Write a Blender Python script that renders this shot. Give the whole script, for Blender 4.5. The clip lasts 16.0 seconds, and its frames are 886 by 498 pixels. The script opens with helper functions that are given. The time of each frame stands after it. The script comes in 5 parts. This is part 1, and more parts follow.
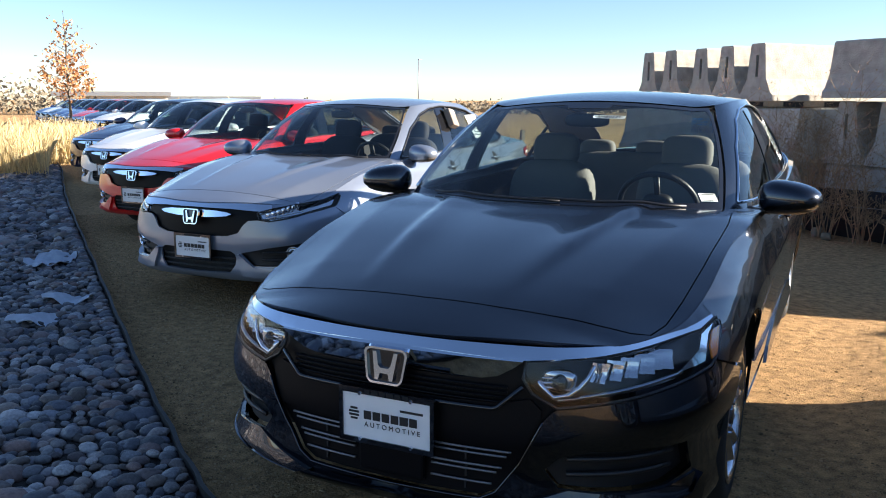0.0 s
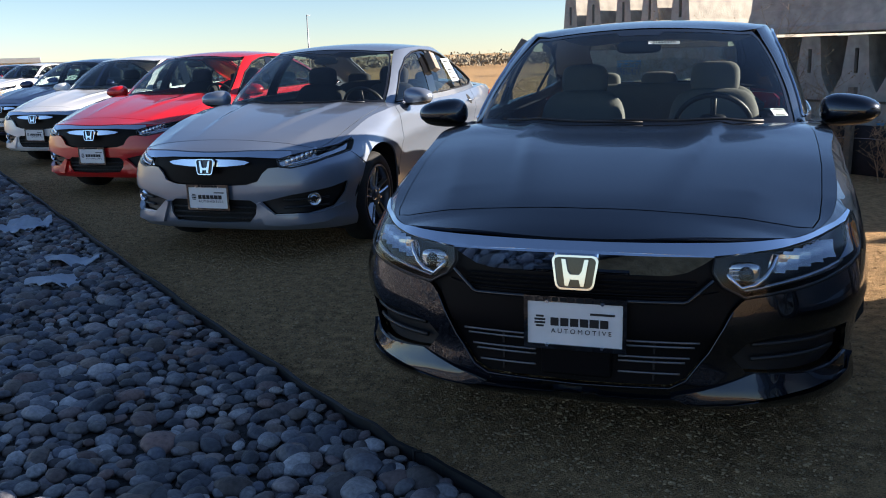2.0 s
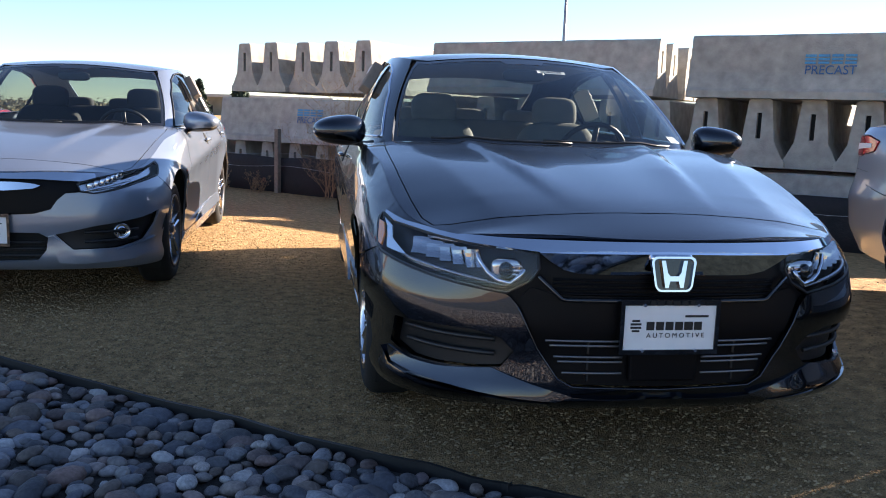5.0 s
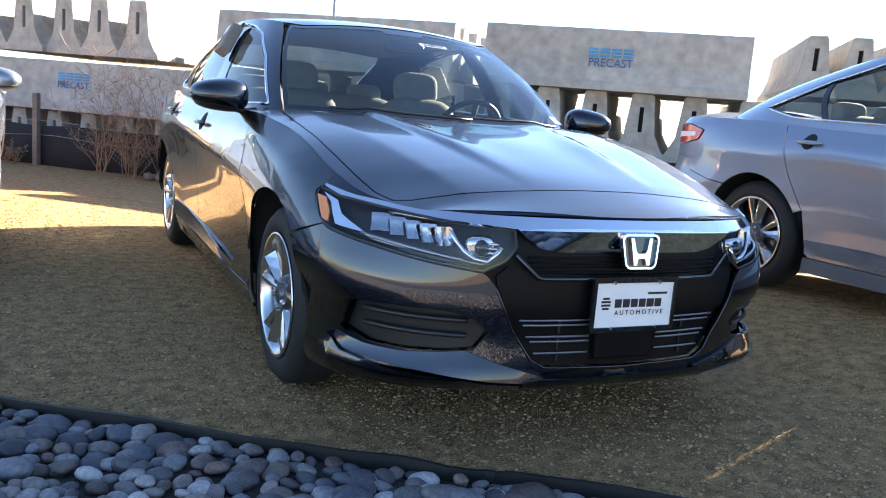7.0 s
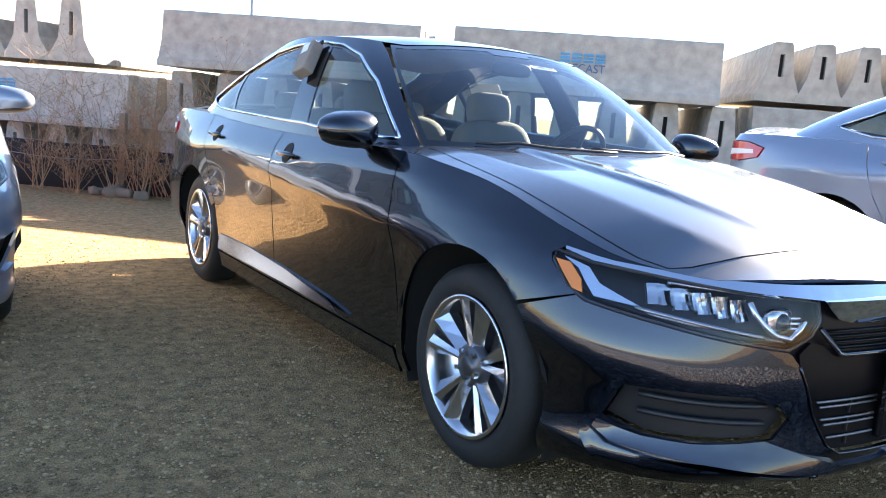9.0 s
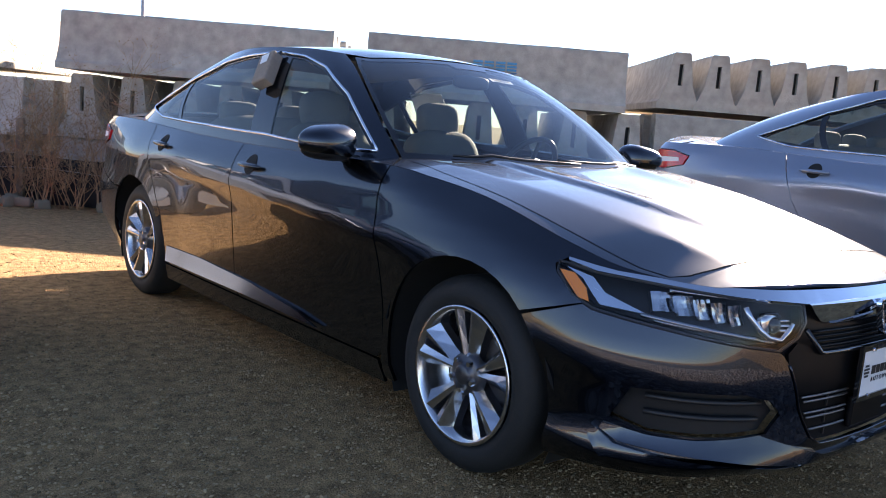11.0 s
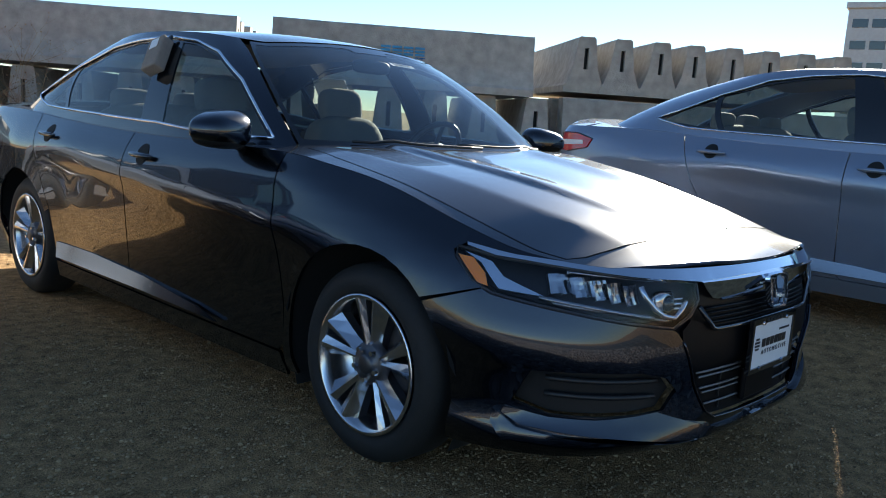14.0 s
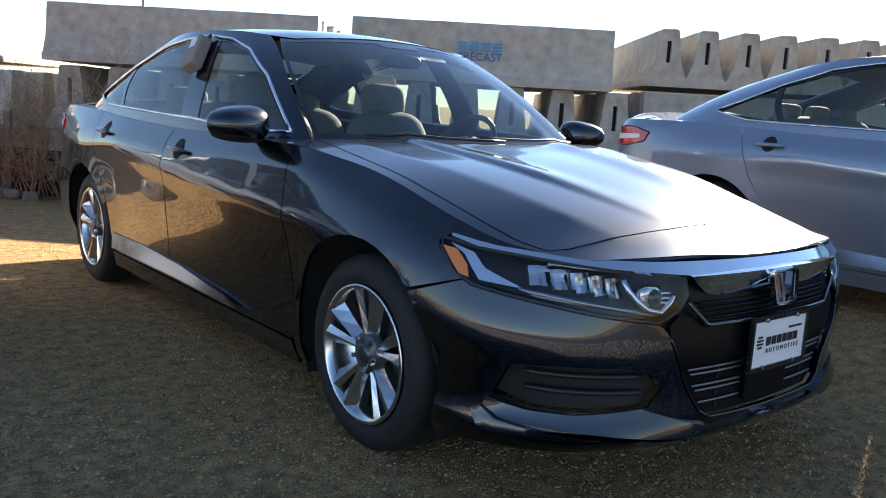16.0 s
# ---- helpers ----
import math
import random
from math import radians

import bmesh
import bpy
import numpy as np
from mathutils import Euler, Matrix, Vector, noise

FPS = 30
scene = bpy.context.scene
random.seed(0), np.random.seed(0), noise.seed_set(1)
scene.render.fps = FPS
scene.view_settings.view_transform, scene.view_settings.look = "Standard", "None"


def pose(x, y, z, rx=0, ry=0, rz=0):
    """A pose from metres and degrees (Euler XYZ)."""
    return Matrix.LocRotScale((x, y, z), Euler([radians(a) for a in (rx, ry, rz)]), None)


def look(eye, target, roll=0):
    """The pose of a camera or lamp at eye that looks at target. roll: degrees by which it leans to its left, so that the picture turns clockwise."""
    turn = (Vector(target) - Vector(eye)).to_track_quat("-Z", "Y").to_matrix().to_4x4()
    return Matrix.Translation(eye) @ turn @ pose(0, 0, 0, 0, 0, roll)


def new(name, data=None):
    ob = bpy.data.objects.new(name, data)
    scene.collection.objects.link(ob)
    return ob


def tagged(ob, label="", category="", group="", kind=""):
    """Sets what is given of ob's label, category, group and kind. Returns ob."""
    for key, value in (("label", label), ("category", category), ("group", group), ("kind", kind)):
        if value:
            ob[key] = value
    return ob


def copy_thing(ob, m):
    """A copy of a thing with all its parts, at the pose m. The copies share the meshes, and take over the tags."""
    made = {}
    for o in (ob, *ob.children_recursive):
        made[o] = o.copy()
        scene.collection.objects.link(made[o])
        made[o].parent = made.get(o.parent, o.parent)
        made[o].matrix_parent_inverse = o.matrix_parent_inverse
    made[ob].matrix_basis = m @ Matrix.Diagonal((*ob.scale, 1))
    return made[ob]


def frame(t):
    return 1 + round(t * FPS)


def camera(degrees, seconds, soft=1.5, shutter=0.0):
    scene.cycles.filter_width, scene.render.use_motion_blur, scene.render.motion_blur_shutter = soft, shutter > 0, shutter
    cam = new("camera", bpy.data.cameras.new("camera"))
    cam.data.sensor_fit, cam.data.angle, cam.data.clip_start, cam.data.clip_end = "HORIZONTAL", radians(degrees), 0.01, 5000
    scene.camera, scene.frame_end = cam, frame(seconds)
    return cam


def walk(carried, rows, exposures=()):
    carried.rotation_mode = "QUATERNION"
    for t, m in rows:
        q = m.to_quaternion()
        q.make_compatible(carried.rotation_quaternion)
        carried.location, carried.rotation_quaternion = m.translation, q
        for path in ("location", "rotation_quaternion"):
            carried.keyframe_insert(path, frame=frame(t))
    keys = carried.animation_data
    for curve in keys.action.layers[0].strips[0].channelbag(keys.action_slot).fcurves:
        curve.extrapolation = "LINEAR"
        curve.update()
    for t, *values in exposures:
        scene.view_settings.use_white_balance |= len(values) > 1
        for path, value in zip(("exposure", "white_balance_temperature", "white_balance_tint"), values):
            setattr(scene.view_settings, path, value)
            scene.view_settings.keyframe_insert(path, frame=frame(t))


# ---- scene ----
cam = camera(56.0, 16.0, 1.0)
PATH = [
    (0, (1.157, -2.01, 1.42), (0.298, -0.238, 1.068), 0.1),
    (0.5, (0.971, -2.048, 1.403), (0.093, -0.292, 1.02), -3.7),
    (1, (0.729, -2.26, 1.324), (0.09, -0.392, 1.003), -0.1),
    (1.5, (0.555, -2.393, 1.359), (-0.036, -0.522, 0.974), -2.6),
    (2, (0.391, -2.446, 1.32), (-0.222, -0.597, 0.865), -1.8),
    (2.5, (0.203, -2.409, 1.294), (-0.564, -0.586, 0.995), -6.5),
    (3, (-0.04, -2.392, 1.231), (-0.478, -0.456, 0.984), -3.8),
    (3.5, (-0.299, -2.397, 1.228), (-0.619, -0.452, 0.889), -3.6),
    (4, (-0.583, -2.339, 1.15), (-0.647, -0.377, 0.769), -3.2),
    (4.5, (-0.861, -2.346, 1.126), (-0.704, -0.382, 0.783), -0.8),
    (7, (-1.643, -1.985, 1.045), (-0.772, -0.216, 0.712), 4.7),
    (7.5, (-1.849, -1.828, 1.08), (-0.793, -0.182, 0.662), 2.4),
    (8, (-2.007, -1.54, 1.053), (-1.008, 0.148, 0.66), 2.9),
    (8.5, (-2.188, -1.275, 1.102), (-1.163, 0.405, 0.749), 3.6),
    (11, (-2.641, -0.993, 1.129), (-1.353, 0.508, 0.831), 4.6),
    (11.5, (-2.668, -0.99, 1.131), (-1.391, 0.522, 0.848), 5.1),
    (12, (-2.656, -0.982, 1.13), (-1.369, 0.522, 0.843), 5.0),
    (12.5, (-2.621, -0.988, 1.141), (-1.276, 0.459, 0.829), 4.4),
    (13, (-2.595, -0.981, 1.122), (-1.138, 0.352, 0.807), 5.0),
    (13.5, (-2.586, -0.978, 1.129), (-1.103, 0.33, 0.824), 4.3),
    (14, (-2.573, -1.002, 1.129), (-1.142, 0.359, 0.813), 3.9),
    (14.5, (-2.537, -1.024, 1.127), (-1.152, 0.377, 0.781), 2.8),
    (15, (-2.477, -1.077, 1.132), (-1.227, 0.441, 0.77), 2.6),
    (15.5, (-2.404, -1.154, 1.13), (-1.233, 0.427, 0.772), 2.9),
    (16, (-2.334, -1.227, 1.13), (-1.079, 0.294, 0.794), 3.3),
]
EXPOSURES = [(0.0, 1.95, 6400, 13), (0.5, 1.75, 6400, 13), (1.5, 1.58, 6400, 14), (3.5, 1.6, 6500, 15), (4.7, 2.05, 6700, 17), (6.8, 3.05, 6900, 14), (8.7, 3.4, 6900, 14), (10.8, 2.5, 6900, 22), (12.0, 2.4, 6900, 22), (12.5, 2.0, 6900, 20), (13.0, 1.7, 6300, 7), (14.0, 1.8, 6300, 7), (14.5, 2.05, 6900, 16), (15.0, 2.1, 7000, 12), (16.0, 2.35, 6900, 12)]
walk(cam, [(t, look(eye, target, roll)) for t, eye, target, roll in PATH], EXPOSURES)

# ---- light ----
SUN_AZ, SUN_EL = radians(21.5), radians(20)
world = bpy.data.worlds.new("sky")
scene.world = world
world.use_nodes = True
wn = world.node_tree.nodes
sky = wn.new("ShaderNodeTexSky")
sky.sky_type, sky.sun_disc = "NISHITA", False
sky.sun_elevation, sky.sun_rotation = SUN_EL, radians(90) - SUN_AZ
sky.altitude, sky.dust_density, sky.air_density, sky.ozone_density = 1600, 0.1, 1.0, 3.0
wn["Background"].inputs["Strength"].default_value = 0.055
world.node_tree.links.new(sky.outputs[0], wn["Background"].inputs["Color"])
sun_data = bpy.data.lights.new("sun", "SUN")
sun_data.energy, sun_data.angle, sun_data.color = 5.0, radians(0.55), (1.0, 0.90, 0.75)
sun = new("sun", sun_data)
sun_way = Vector((math.cos(SUN_EL) * math.cos(SUN_AZ), math.cos(SUN_EL) * math.sin(SUN_AZ), math.sin(SUN_EL)))
sun.matrix_world = look(sun_way * 60, (0, 0, 0))

# ---- materials ----
def mat(name, color, rough=0.5, metal=0.0, coat=0.0, var=0.0, scale=8.0, bump=0.0, bscale=60.0, spec=0.5, island=0.0, ramp=()):
    """A principled material with two scales of variation and a fine bump."""
    m = bpy.data.materials.new(name)
    m.use_nodes = True
    n, l = m.node_tree.nodes, m.node_tree.links
    b = n["Principled BSDF"]
    b.inputs["Base Color"].default_value = (*color, 1)
    b.inputs["Roughness"].default_value = rough
    b.inputs["Metallic"].default_value = metal
    b.inputs["Coat Weight"].default_value = coat
    b.inputs["Coat Roughness"].default_value = 0.015
    b.inputs["Coat IOR"].default_value = 1.55
    b.inputs["Specular IOR Level"].default_value = spec
    tc = n.new("ShaderNodeTexCoord")
    if var or island:
        n1, n2 = n.new("ShaderNodeTexNoise"), n.new("ShaderNodeTexNoise")
        n1.inputs["Scale"].default_value, n1.inputs["Detail"].default_value = scale * 0.23, 6
        n2.inputs["Scale"].default_value, n2.inputs["Detail"].default_value = scale * 2.3, 8
        add = n.new("ShaderNodeMath")
        l.new(tc.outputs["Object"], n1.inputs["Vector"])
        l.new(tc.outputs["Object"], n2.inputs["Vector"])
        l.new(n1.outputs["Fac"], add.inputs[0])
        l.new(n2.outputs["Fac"], add.inputs[1])
        mr = n.new("ShaderNodeMapRange")
        mr.inputs["From Min"].default_value, mr.inputs["From Max"].default_value = 0.7, 1.3
        mr.inputs["To Min"].default_value, mr.inputs["To Max"].default_value = 1 - var, 1 + var
        l.new(add.outputs[0], mr.inputs["Value"])
        hsv = n.new("ShaderNodeHueSaturation")
        hsv.inputs["Color"].default_value = (*color, 1)
        out = mr.outputs["Result"]
        if ramp:
            geo2, oi2, s2, fr2, cr = n.new("ShaderNodeNewGeometry"), n.new("ShaderNodeObjectInfo"), n.new("ShaderNodeMath"), n.new("ShaderNodeMath"), n.new("ShaderNodeValToRGB")
            l.new(geo2.outputs["Random Per Island"], s2.inputs[0])
            l.new(oi2.outputs["Random"], s2.inputs[1])
            fr2.operation = "FRACT"
            s3 = n.new("ShaderNodeMath")
            s3.operation, s3.inputs[1].default_value = "MULTIPLY", 7.31
            l.new(s2.outputs[0], s3.inputs[0])
            l.new(s3.outputs[0], fr2.inputs[0])
            l.new(fr2.outputs[0], cr.inputs["Fac"])
            while len(cr.color_ramp.elements) < len(ramp):
                cr.color_ramp.elements.new(0.5)
            for k, c in enumerate(ramp):
                cr.color_ramp.elements[k].position, cr.color_ramp.elements[k].color = k / (len(ramp) - 1), (*c, 1)
            l.new(cr.outputs["Color"], hsv.inputs["Color"])
        if island:
            geo, oi, w = n.new("ShaderNodeNewGeometry"), n.new("ShaderNodeObjectInfo"), n.new("ShaderNodeMath")
            m2 = n.new("ShaderNodeMapRange")
            m2.inputs["To Min"].default_value, m2.inputs["To Max"].default_value = 1 - island, 1 + island
            w.operation = "FRACT"
            w0 = n.new("ShaderNodeMath")
            l.new(geo.outputs["Random Per Island"], w0.inputs[0])
            l.new(oi.outputs["Random"], w0.inputs[1])
            l.new(w0.outputs[0], w.inputs[0])
            l.new(w.outputs[0], m2.inputs["Value"])
            mu = n.new("ShaderNodeMath")
            mu.operation = "MULTIPLY"
            l.new(out, mu.inputs[0])
            l.new(m2.outputs["Result"], mu.inputs[1])
            out = mu.outputs[0]
        l.new(out, hsv.inputs["Value"])
        l.new(hsv.outputs[0], b.inputs["Base Color"])
    if bump:
        nb, bp = n.new("ShaderNodeTexNoise"), n.new("ShaderNodeBump")
        nb.inputs["Scale"].default_value, nb.inputs["Detail"].default_value = bscale, 6
        bp.inputs["Strength"].default_value, bp.inputs["Distance"].default_value = bump, 0.02
        l.new(tc.outputs["Object"], nb.inputs["Vector"])
        l.new(nb.outputs["Fac"], bp.inputs["Height"])
        l.new(bp.outputs[0], b.inputs["Normal"])
    return m


def glass_mat(name, tint, base=0.06, power=4.2):
    m = bpy.data.materials.new(name)
    m.use_nodes = True
    n, l = m.node_tree.nodes, m.node_tree.links
    n.remove(n["Principled BSDF"])
    tr, gl, lw, mix = n.new("ShaderNodeBsdfTransparent"), n.new("ShaderNodeBsdfGlossy"), n.new("ShaderNodeLayerWeight"), n.new("ShaderNodeMixShader")
    pw, ma = n.new("ShaderNodeMath"), n.new("ShaderNodeMath")
    tr.inputs["Color"].default_value = (*tint, 1)
    gl.inputs["Roughness"].default_value = 0.015
    lw.inputs["Blend"].default_value = 0.5
    pw.operation, pw.inputs[1].default_value = "POWER", power
    ma.operation, ma.inputs[1].default_value, ma.inputs[2].default_value = "MULTIPLY_ADD", 0.9, base
    l.new(lw.outputs["Facing"], pw.inputs[0])
    l.new(pw.outputs[0], ma.inputs[0])
    l.new(ma.outputs[0], mix.inputs[0])
    l.new(tr.outputs[0], mix.inputs[1])
    l.new(gl.outputs[0], mix.inputs[2])
    l.new(mix.outputs[0], n["Material Output"].inputs["Surface"])
    return m


PAINT_GREY = mat("paint_dark_grey", (0.022, 0.027, 0.038), 0.27, 1.0, 1.0)
PAINT_SILVER = mat("paint_silver", (0.225, 0.26, 0.325), 0.32, 0.5, 1.0)
PAINT_SILVER_B = mat("paint_silver_blue", (0.24, 0.28, 0.36), 0.34, 0.55, 1.0)
PAINT_RED = mat("paint_red", (0.60, 0.006, 0.008), 0.35, 0.1, 1.0)
PAINT_WHITE = mat("paint_white", (0.8, 0.8, 0.8), 0.35, 0.0, 1.0)
PAINT_NAVY = mat("paint_navy", (0.008, 0.014, 0.06), 0.35, 0.4, 1.0)
PAINT_BLUE = mat("paint_blue", (0.02, 0.06, 0.25), 0.35, 0.4, 1.0)
GLASS = glass_mat("car_glass", (0.60, 0.69, 0.68), 0.07)
GRILLE = mat("grille_black", (0.004, 0.004, 0.005), 0.4, spec=0.12)
LAMP_DARK = mat("lamp_bezel", (0.012, 0.012, 0.013), 0.3, spec=0.3)
CLEAR = glass_mat("clear_lens", (0.93, 0.94, 0.95), 0.035, 6.0)
CHROME = mat("chrome", (0.76, 0.80, 0.86), 0.06, 1.0)
GLOSS_BLACK = mat("gloss_black", (0.008, 0.008, 0.009), 0.08, 0.0, 0.6)
BLACK = mat("black_plastic", (0.012, 0.012, 0.013), 0.45, bump=0.05, bscale=300)
DARK = mat("dark_cavity", (0.006, 0.006, 0.006), 0.8)
RUBBER = mat("tyre_rubber", (0.011, 0.011, 0.011), 0.75, var=0.25, scale=12, bump=0.1, bscale=120)
ALLOY = mat("machined_alloy", (0.62, 0.63, 0.65), 0.22, 1.0)
ALLOY_DARK = mat("dark_alloy", (0.10, 0.10, 0.11), 0.35, 0.8)
REFLECTOR = mat("lamp_reflector", (0.55, 0.56, 0.58), 0.12, 1.0)
TRIM = mat("satin_trim", (0.30, 0.31, 0.33), 0.14, 1.0)
SLAT = mat("grey_slat", (0.22, 0.22, 0.23), 0.35, 0.6)
SEAT = mat("grey_cloth", (0.17, 0.165, 0.155), 0.85, var=0.12, scale=40, bump=0.15, bscale=400)
SEAT_DARK = mat("black_cloth", (0.02, 0.02, 0.022), 0.85, var=0.15, scale=40, bump=0.15, bscale=400)
PLATE = mat("plate_white", (0.8, 0.8, 0.8), 0.35, var=0.04)
INK = mat("black_ink", (0.01, 0.01, 0.012), 0.5)
AMBER = mat("amber_lens", (0.8, 0.22, 0.01), 0.15, coat=1.0)
RED_LENS = mat("red_lens", (0.5, 0.01, 0.015), 0.12, coat=1.0)
CONCRETE = mat("concrete", (0.39, 0.36, 0.31), 0.9, var=0.28, scale=3.0, bump=0.35, bscale=45, island=0.06)
GRAVEL = mat("tan_gravel", (0.43, 0.265, 0.122), 0.95, var=0.6, scale=70.0, bump=1.0, bscale=150, spec=0.2)
REFLECTED_GREY = mat("grey_asphalt", (0.055, 0.055, 0.056), 0.9, var=0.2, scale=20, bump=0.4, bscale=120)
SOIL = mat("dark_soil", (0.03, 0.028, 0.026), 0.95, var=0.3, scale=14, bump=0.6, bscale=60)
STONE = mat("river_stone", (0.10, 0.105, 0.125), 0.55, var=0.42, scale=30.0, bump=0.25, bscale=70, island=0.45, ramp=((.045, .048, .058), (.09, .095, .115), (.19, .19, .20), (.17, .13, .105), (.06, .064, .075), (.36, .35, .345), (.15, .095, .08), (.12, .125, .14)))
EDGE = mat("black_edging", (0.012, 0.012, 0.012), 0.6, var=0.2)
from mathutils.geometry import delaunay_2d_cdt



# ---- helpers for building ----
def mesh_of(name, verts, faces, smooth=True):
    me = bpy.data.meshes.new(name)
    me.from_pydata([tuple(v) for v in verts], [], faces)
    if smooth:
        me.shade_smooth()
    me.update()
    return me


def link(name, me, material, parent=None, label=""):
    ob = new(name, me)
    if material and not me.materials:
        me.materials.append(material)
    if parent:
        ob.parent = parent
    if label:
        ob["label"] = label
    return ob


def part(name, bm, material, parent=None, label="", smooth=False):
    me = bpy.data.meshes.new(name)
    bm.to_mesh(me)
    bm.free()
    if smooth:
        me.shade_smooth()
    return link(name, me, material, parent, label)


def box(bm, c, s, rot=None, bevel=0.0):
    m = Matrix.Translation(c) @ (rot.to_4x4() if rot else Matrix()) @ Matrix.Diagonal((*s, 1))
    r = bmesh.ops.create_cube(bm, size=1, matrix=m)
    if bevel:
        es = list({e for v in r["verts"] for e in v.link_edges})
        bmesh.ops.bevel(bm, geom=es, offset=bevel, segments=2, affect="EDGES", profile=0.5)


def lathe(profile, n=48, axis="x"):
    """Verts and faces of a profile of (axial, radius) turned about the x axis."""
    v, f = [], []
    k = len(profile)
    for i in range(n):
        a = 2 * math.pi * i / n
        for p, r in profile:
            v.append((p, r * math.cos(a), r * math.sin(a)))
    for i in range(n):
        for j in range(k - 1):
            f.append((i * k + j, ((i + 1) % n) * k + j, ((i + 1) % n) * k + j + 1, i * k + j + 1))
    return v, f


def spline(pts, n=12, mirror=False):
    """A Catmull-Rom line through the points; mirror: its ends meet the middle plane squarely."""
    p = np.array(pts, float)
    if mirror:
        p = np.vstack([p[1] * (-1, 1), p, p[-2] * (-1, 1)])
    else:
        p = np.vstack([2 * p[0] - p[1], p, 2 * p[-1] - p[-2]])
    out = []
    for i in range(1, len(p) - 2):
        for t in np.linspace(0, 1, n, endpoint=False):
            out.append(0.5 * (2 * p[i] + (p[i + 1] - p[i - 1]) * t + (2 * p[i - 1] - 5 * p[i] + 4 * p[i + 1] - p[i + 2]) * t * t + (3 * p[i] - p[i - 1] - 3 * p[i + 1] + p[i + 2]) * t ** 3))
    out.append(p[-2])
    return np.array(out)


def curve1(pts):
    """A smooth function through (x, y) pairs."""
    s = spline(sorted(pts), 10)
    return lambda x: np.interp(x, s[:, 0], s[:, 1])


def inside(p, poly):
    x, y = p[:, 0], p[:, 1]
    a, b = poly, np.roll(poly, -1, 0)
    c = np.zeros(len(p), bool)
    for (x0, y0), (x1, y1) in zip(a, b):
        if y0 != y1:
            c ^= ((y0 > y) != (y1 > y)) & (x < (x1 - x0) * (y - y0) / (y1 - y0) + x0)
    return c


def resample(poly, h):
    out = []
    for a, b in zip(poly, poly[1:] + poly[:1]):
        a, b = np.array(a, float), np.array(b, float)
        n = max(1, int(math.ceil(np.linalg.norm(b - a) / h)))
        out += [a + (b - a) * i / n for i in range(n)]
    return np.array(out)


def fill(outer, holes, h, to3, rim=0.012, flip=False):
    """A skin over a flat outline with holes, carried onto a surface by to3, its borders turned inwards by rim."""
    loops = [resample(outer, h)] + [resample(q, h) for q in holes]
    lo, hi = loops[0].min(0), loops[0].max(0)
    gx, gy = np.meshgrid(np.arange(lo[0] + h / 2, hi[0], h), np.arange(lo[1] + h / 2, hi[1], h))
    g = np.stack([gx.ravel(), gy.ravel()], 1)
    ok = inside(g, loops[0])
    for q in loops[1:]:
        ok &= ~inside(g, q)
    g = g[ok]
    bd = np.vstack(loops)
    if len(g):
        d = np.full(len(g), 9.0)
        near = np.vstack([resample([tuple(p) for p in q], h / 4) for q in loops])
        for q in near:
            d = np.minimum(d, np.hypot(*(g - q).T))
        g = g[d > 0.42 * h]
    pts, edges, k = [Vector(p) for p in bd] + [Vector(p) for p in g], [], 0
    for q in loops:
        edges += [(k + i, k + (i + 1) % len(q)) for i in range(len(q))]
        k += len(q)
    v2, _, tris, *_ = delaunay_2d_cdt(pts, edges, [], 0, 1e-6)
    v2 = np.array([tuple(v) for v in v2])
    tr = np.array([t for t in tris if len(t) == 3])
    c = v2[tr].mean(1)
    e1, e2 = v2[tr[:, 1]] - v2[tr[:, 0]], v2[tr[:, 2]] - v2[tr[:, 0]]
    big = np.abs(e1[:, 0] * e2[:, 1] - e1[:, 1] * e2[:, 0]) > 0.004 * h * h
    tr, c = tr[big], c[big]
    ok = inside(c, loops[0])
    for q in loops[1:]:
        ok &= ~inside(c, q)
    tr = tr[ok]
    used, inv = np.unique(tr, return_inverse=True)
    tr = inv.reshape(-1, 3)
    v3 = np.array([to3(a, b) for a, b in v2[used]])
    if flip:
        tr = tr[:, ::-1]
    faces = [tuple(int(i) for i in t) for t in tr]
    verts = [tuple(v) for v in v3]
    if rim:
        nrm = np.zeros_like(v3)
        fn = np.cross(v3[tr[:, 1]] - v3[tr[:, 0]], v3[tr[:, 2]] - v3[tr[:, 0]])
        for j in range(3):
            np.add.at(nrm, tr[:, j], fn)
        nrm /= np.maximum(np.linalg.norm(nrm, axis=1, keepdims=True), 1e-9)
        count = {}
        for t in faces:
            for a, b in ((t[0], t[1]), (t[1], t[2]), (t[2], t[0])):
                count[(a, b)] = 1
        border = [e for e in count if (e[1], e[0]) not in count]
        for a, b in border:
            i = len(verts)
            verts += [tuple(v3[a]), tuple(v3[b]), tuple(v3[b] - nrm[b] * rim), tuple(v3[a] - nrm[a] * rim)]
            faces.append((i + 1, i, i + 3, i + 2))
    return verts, faces


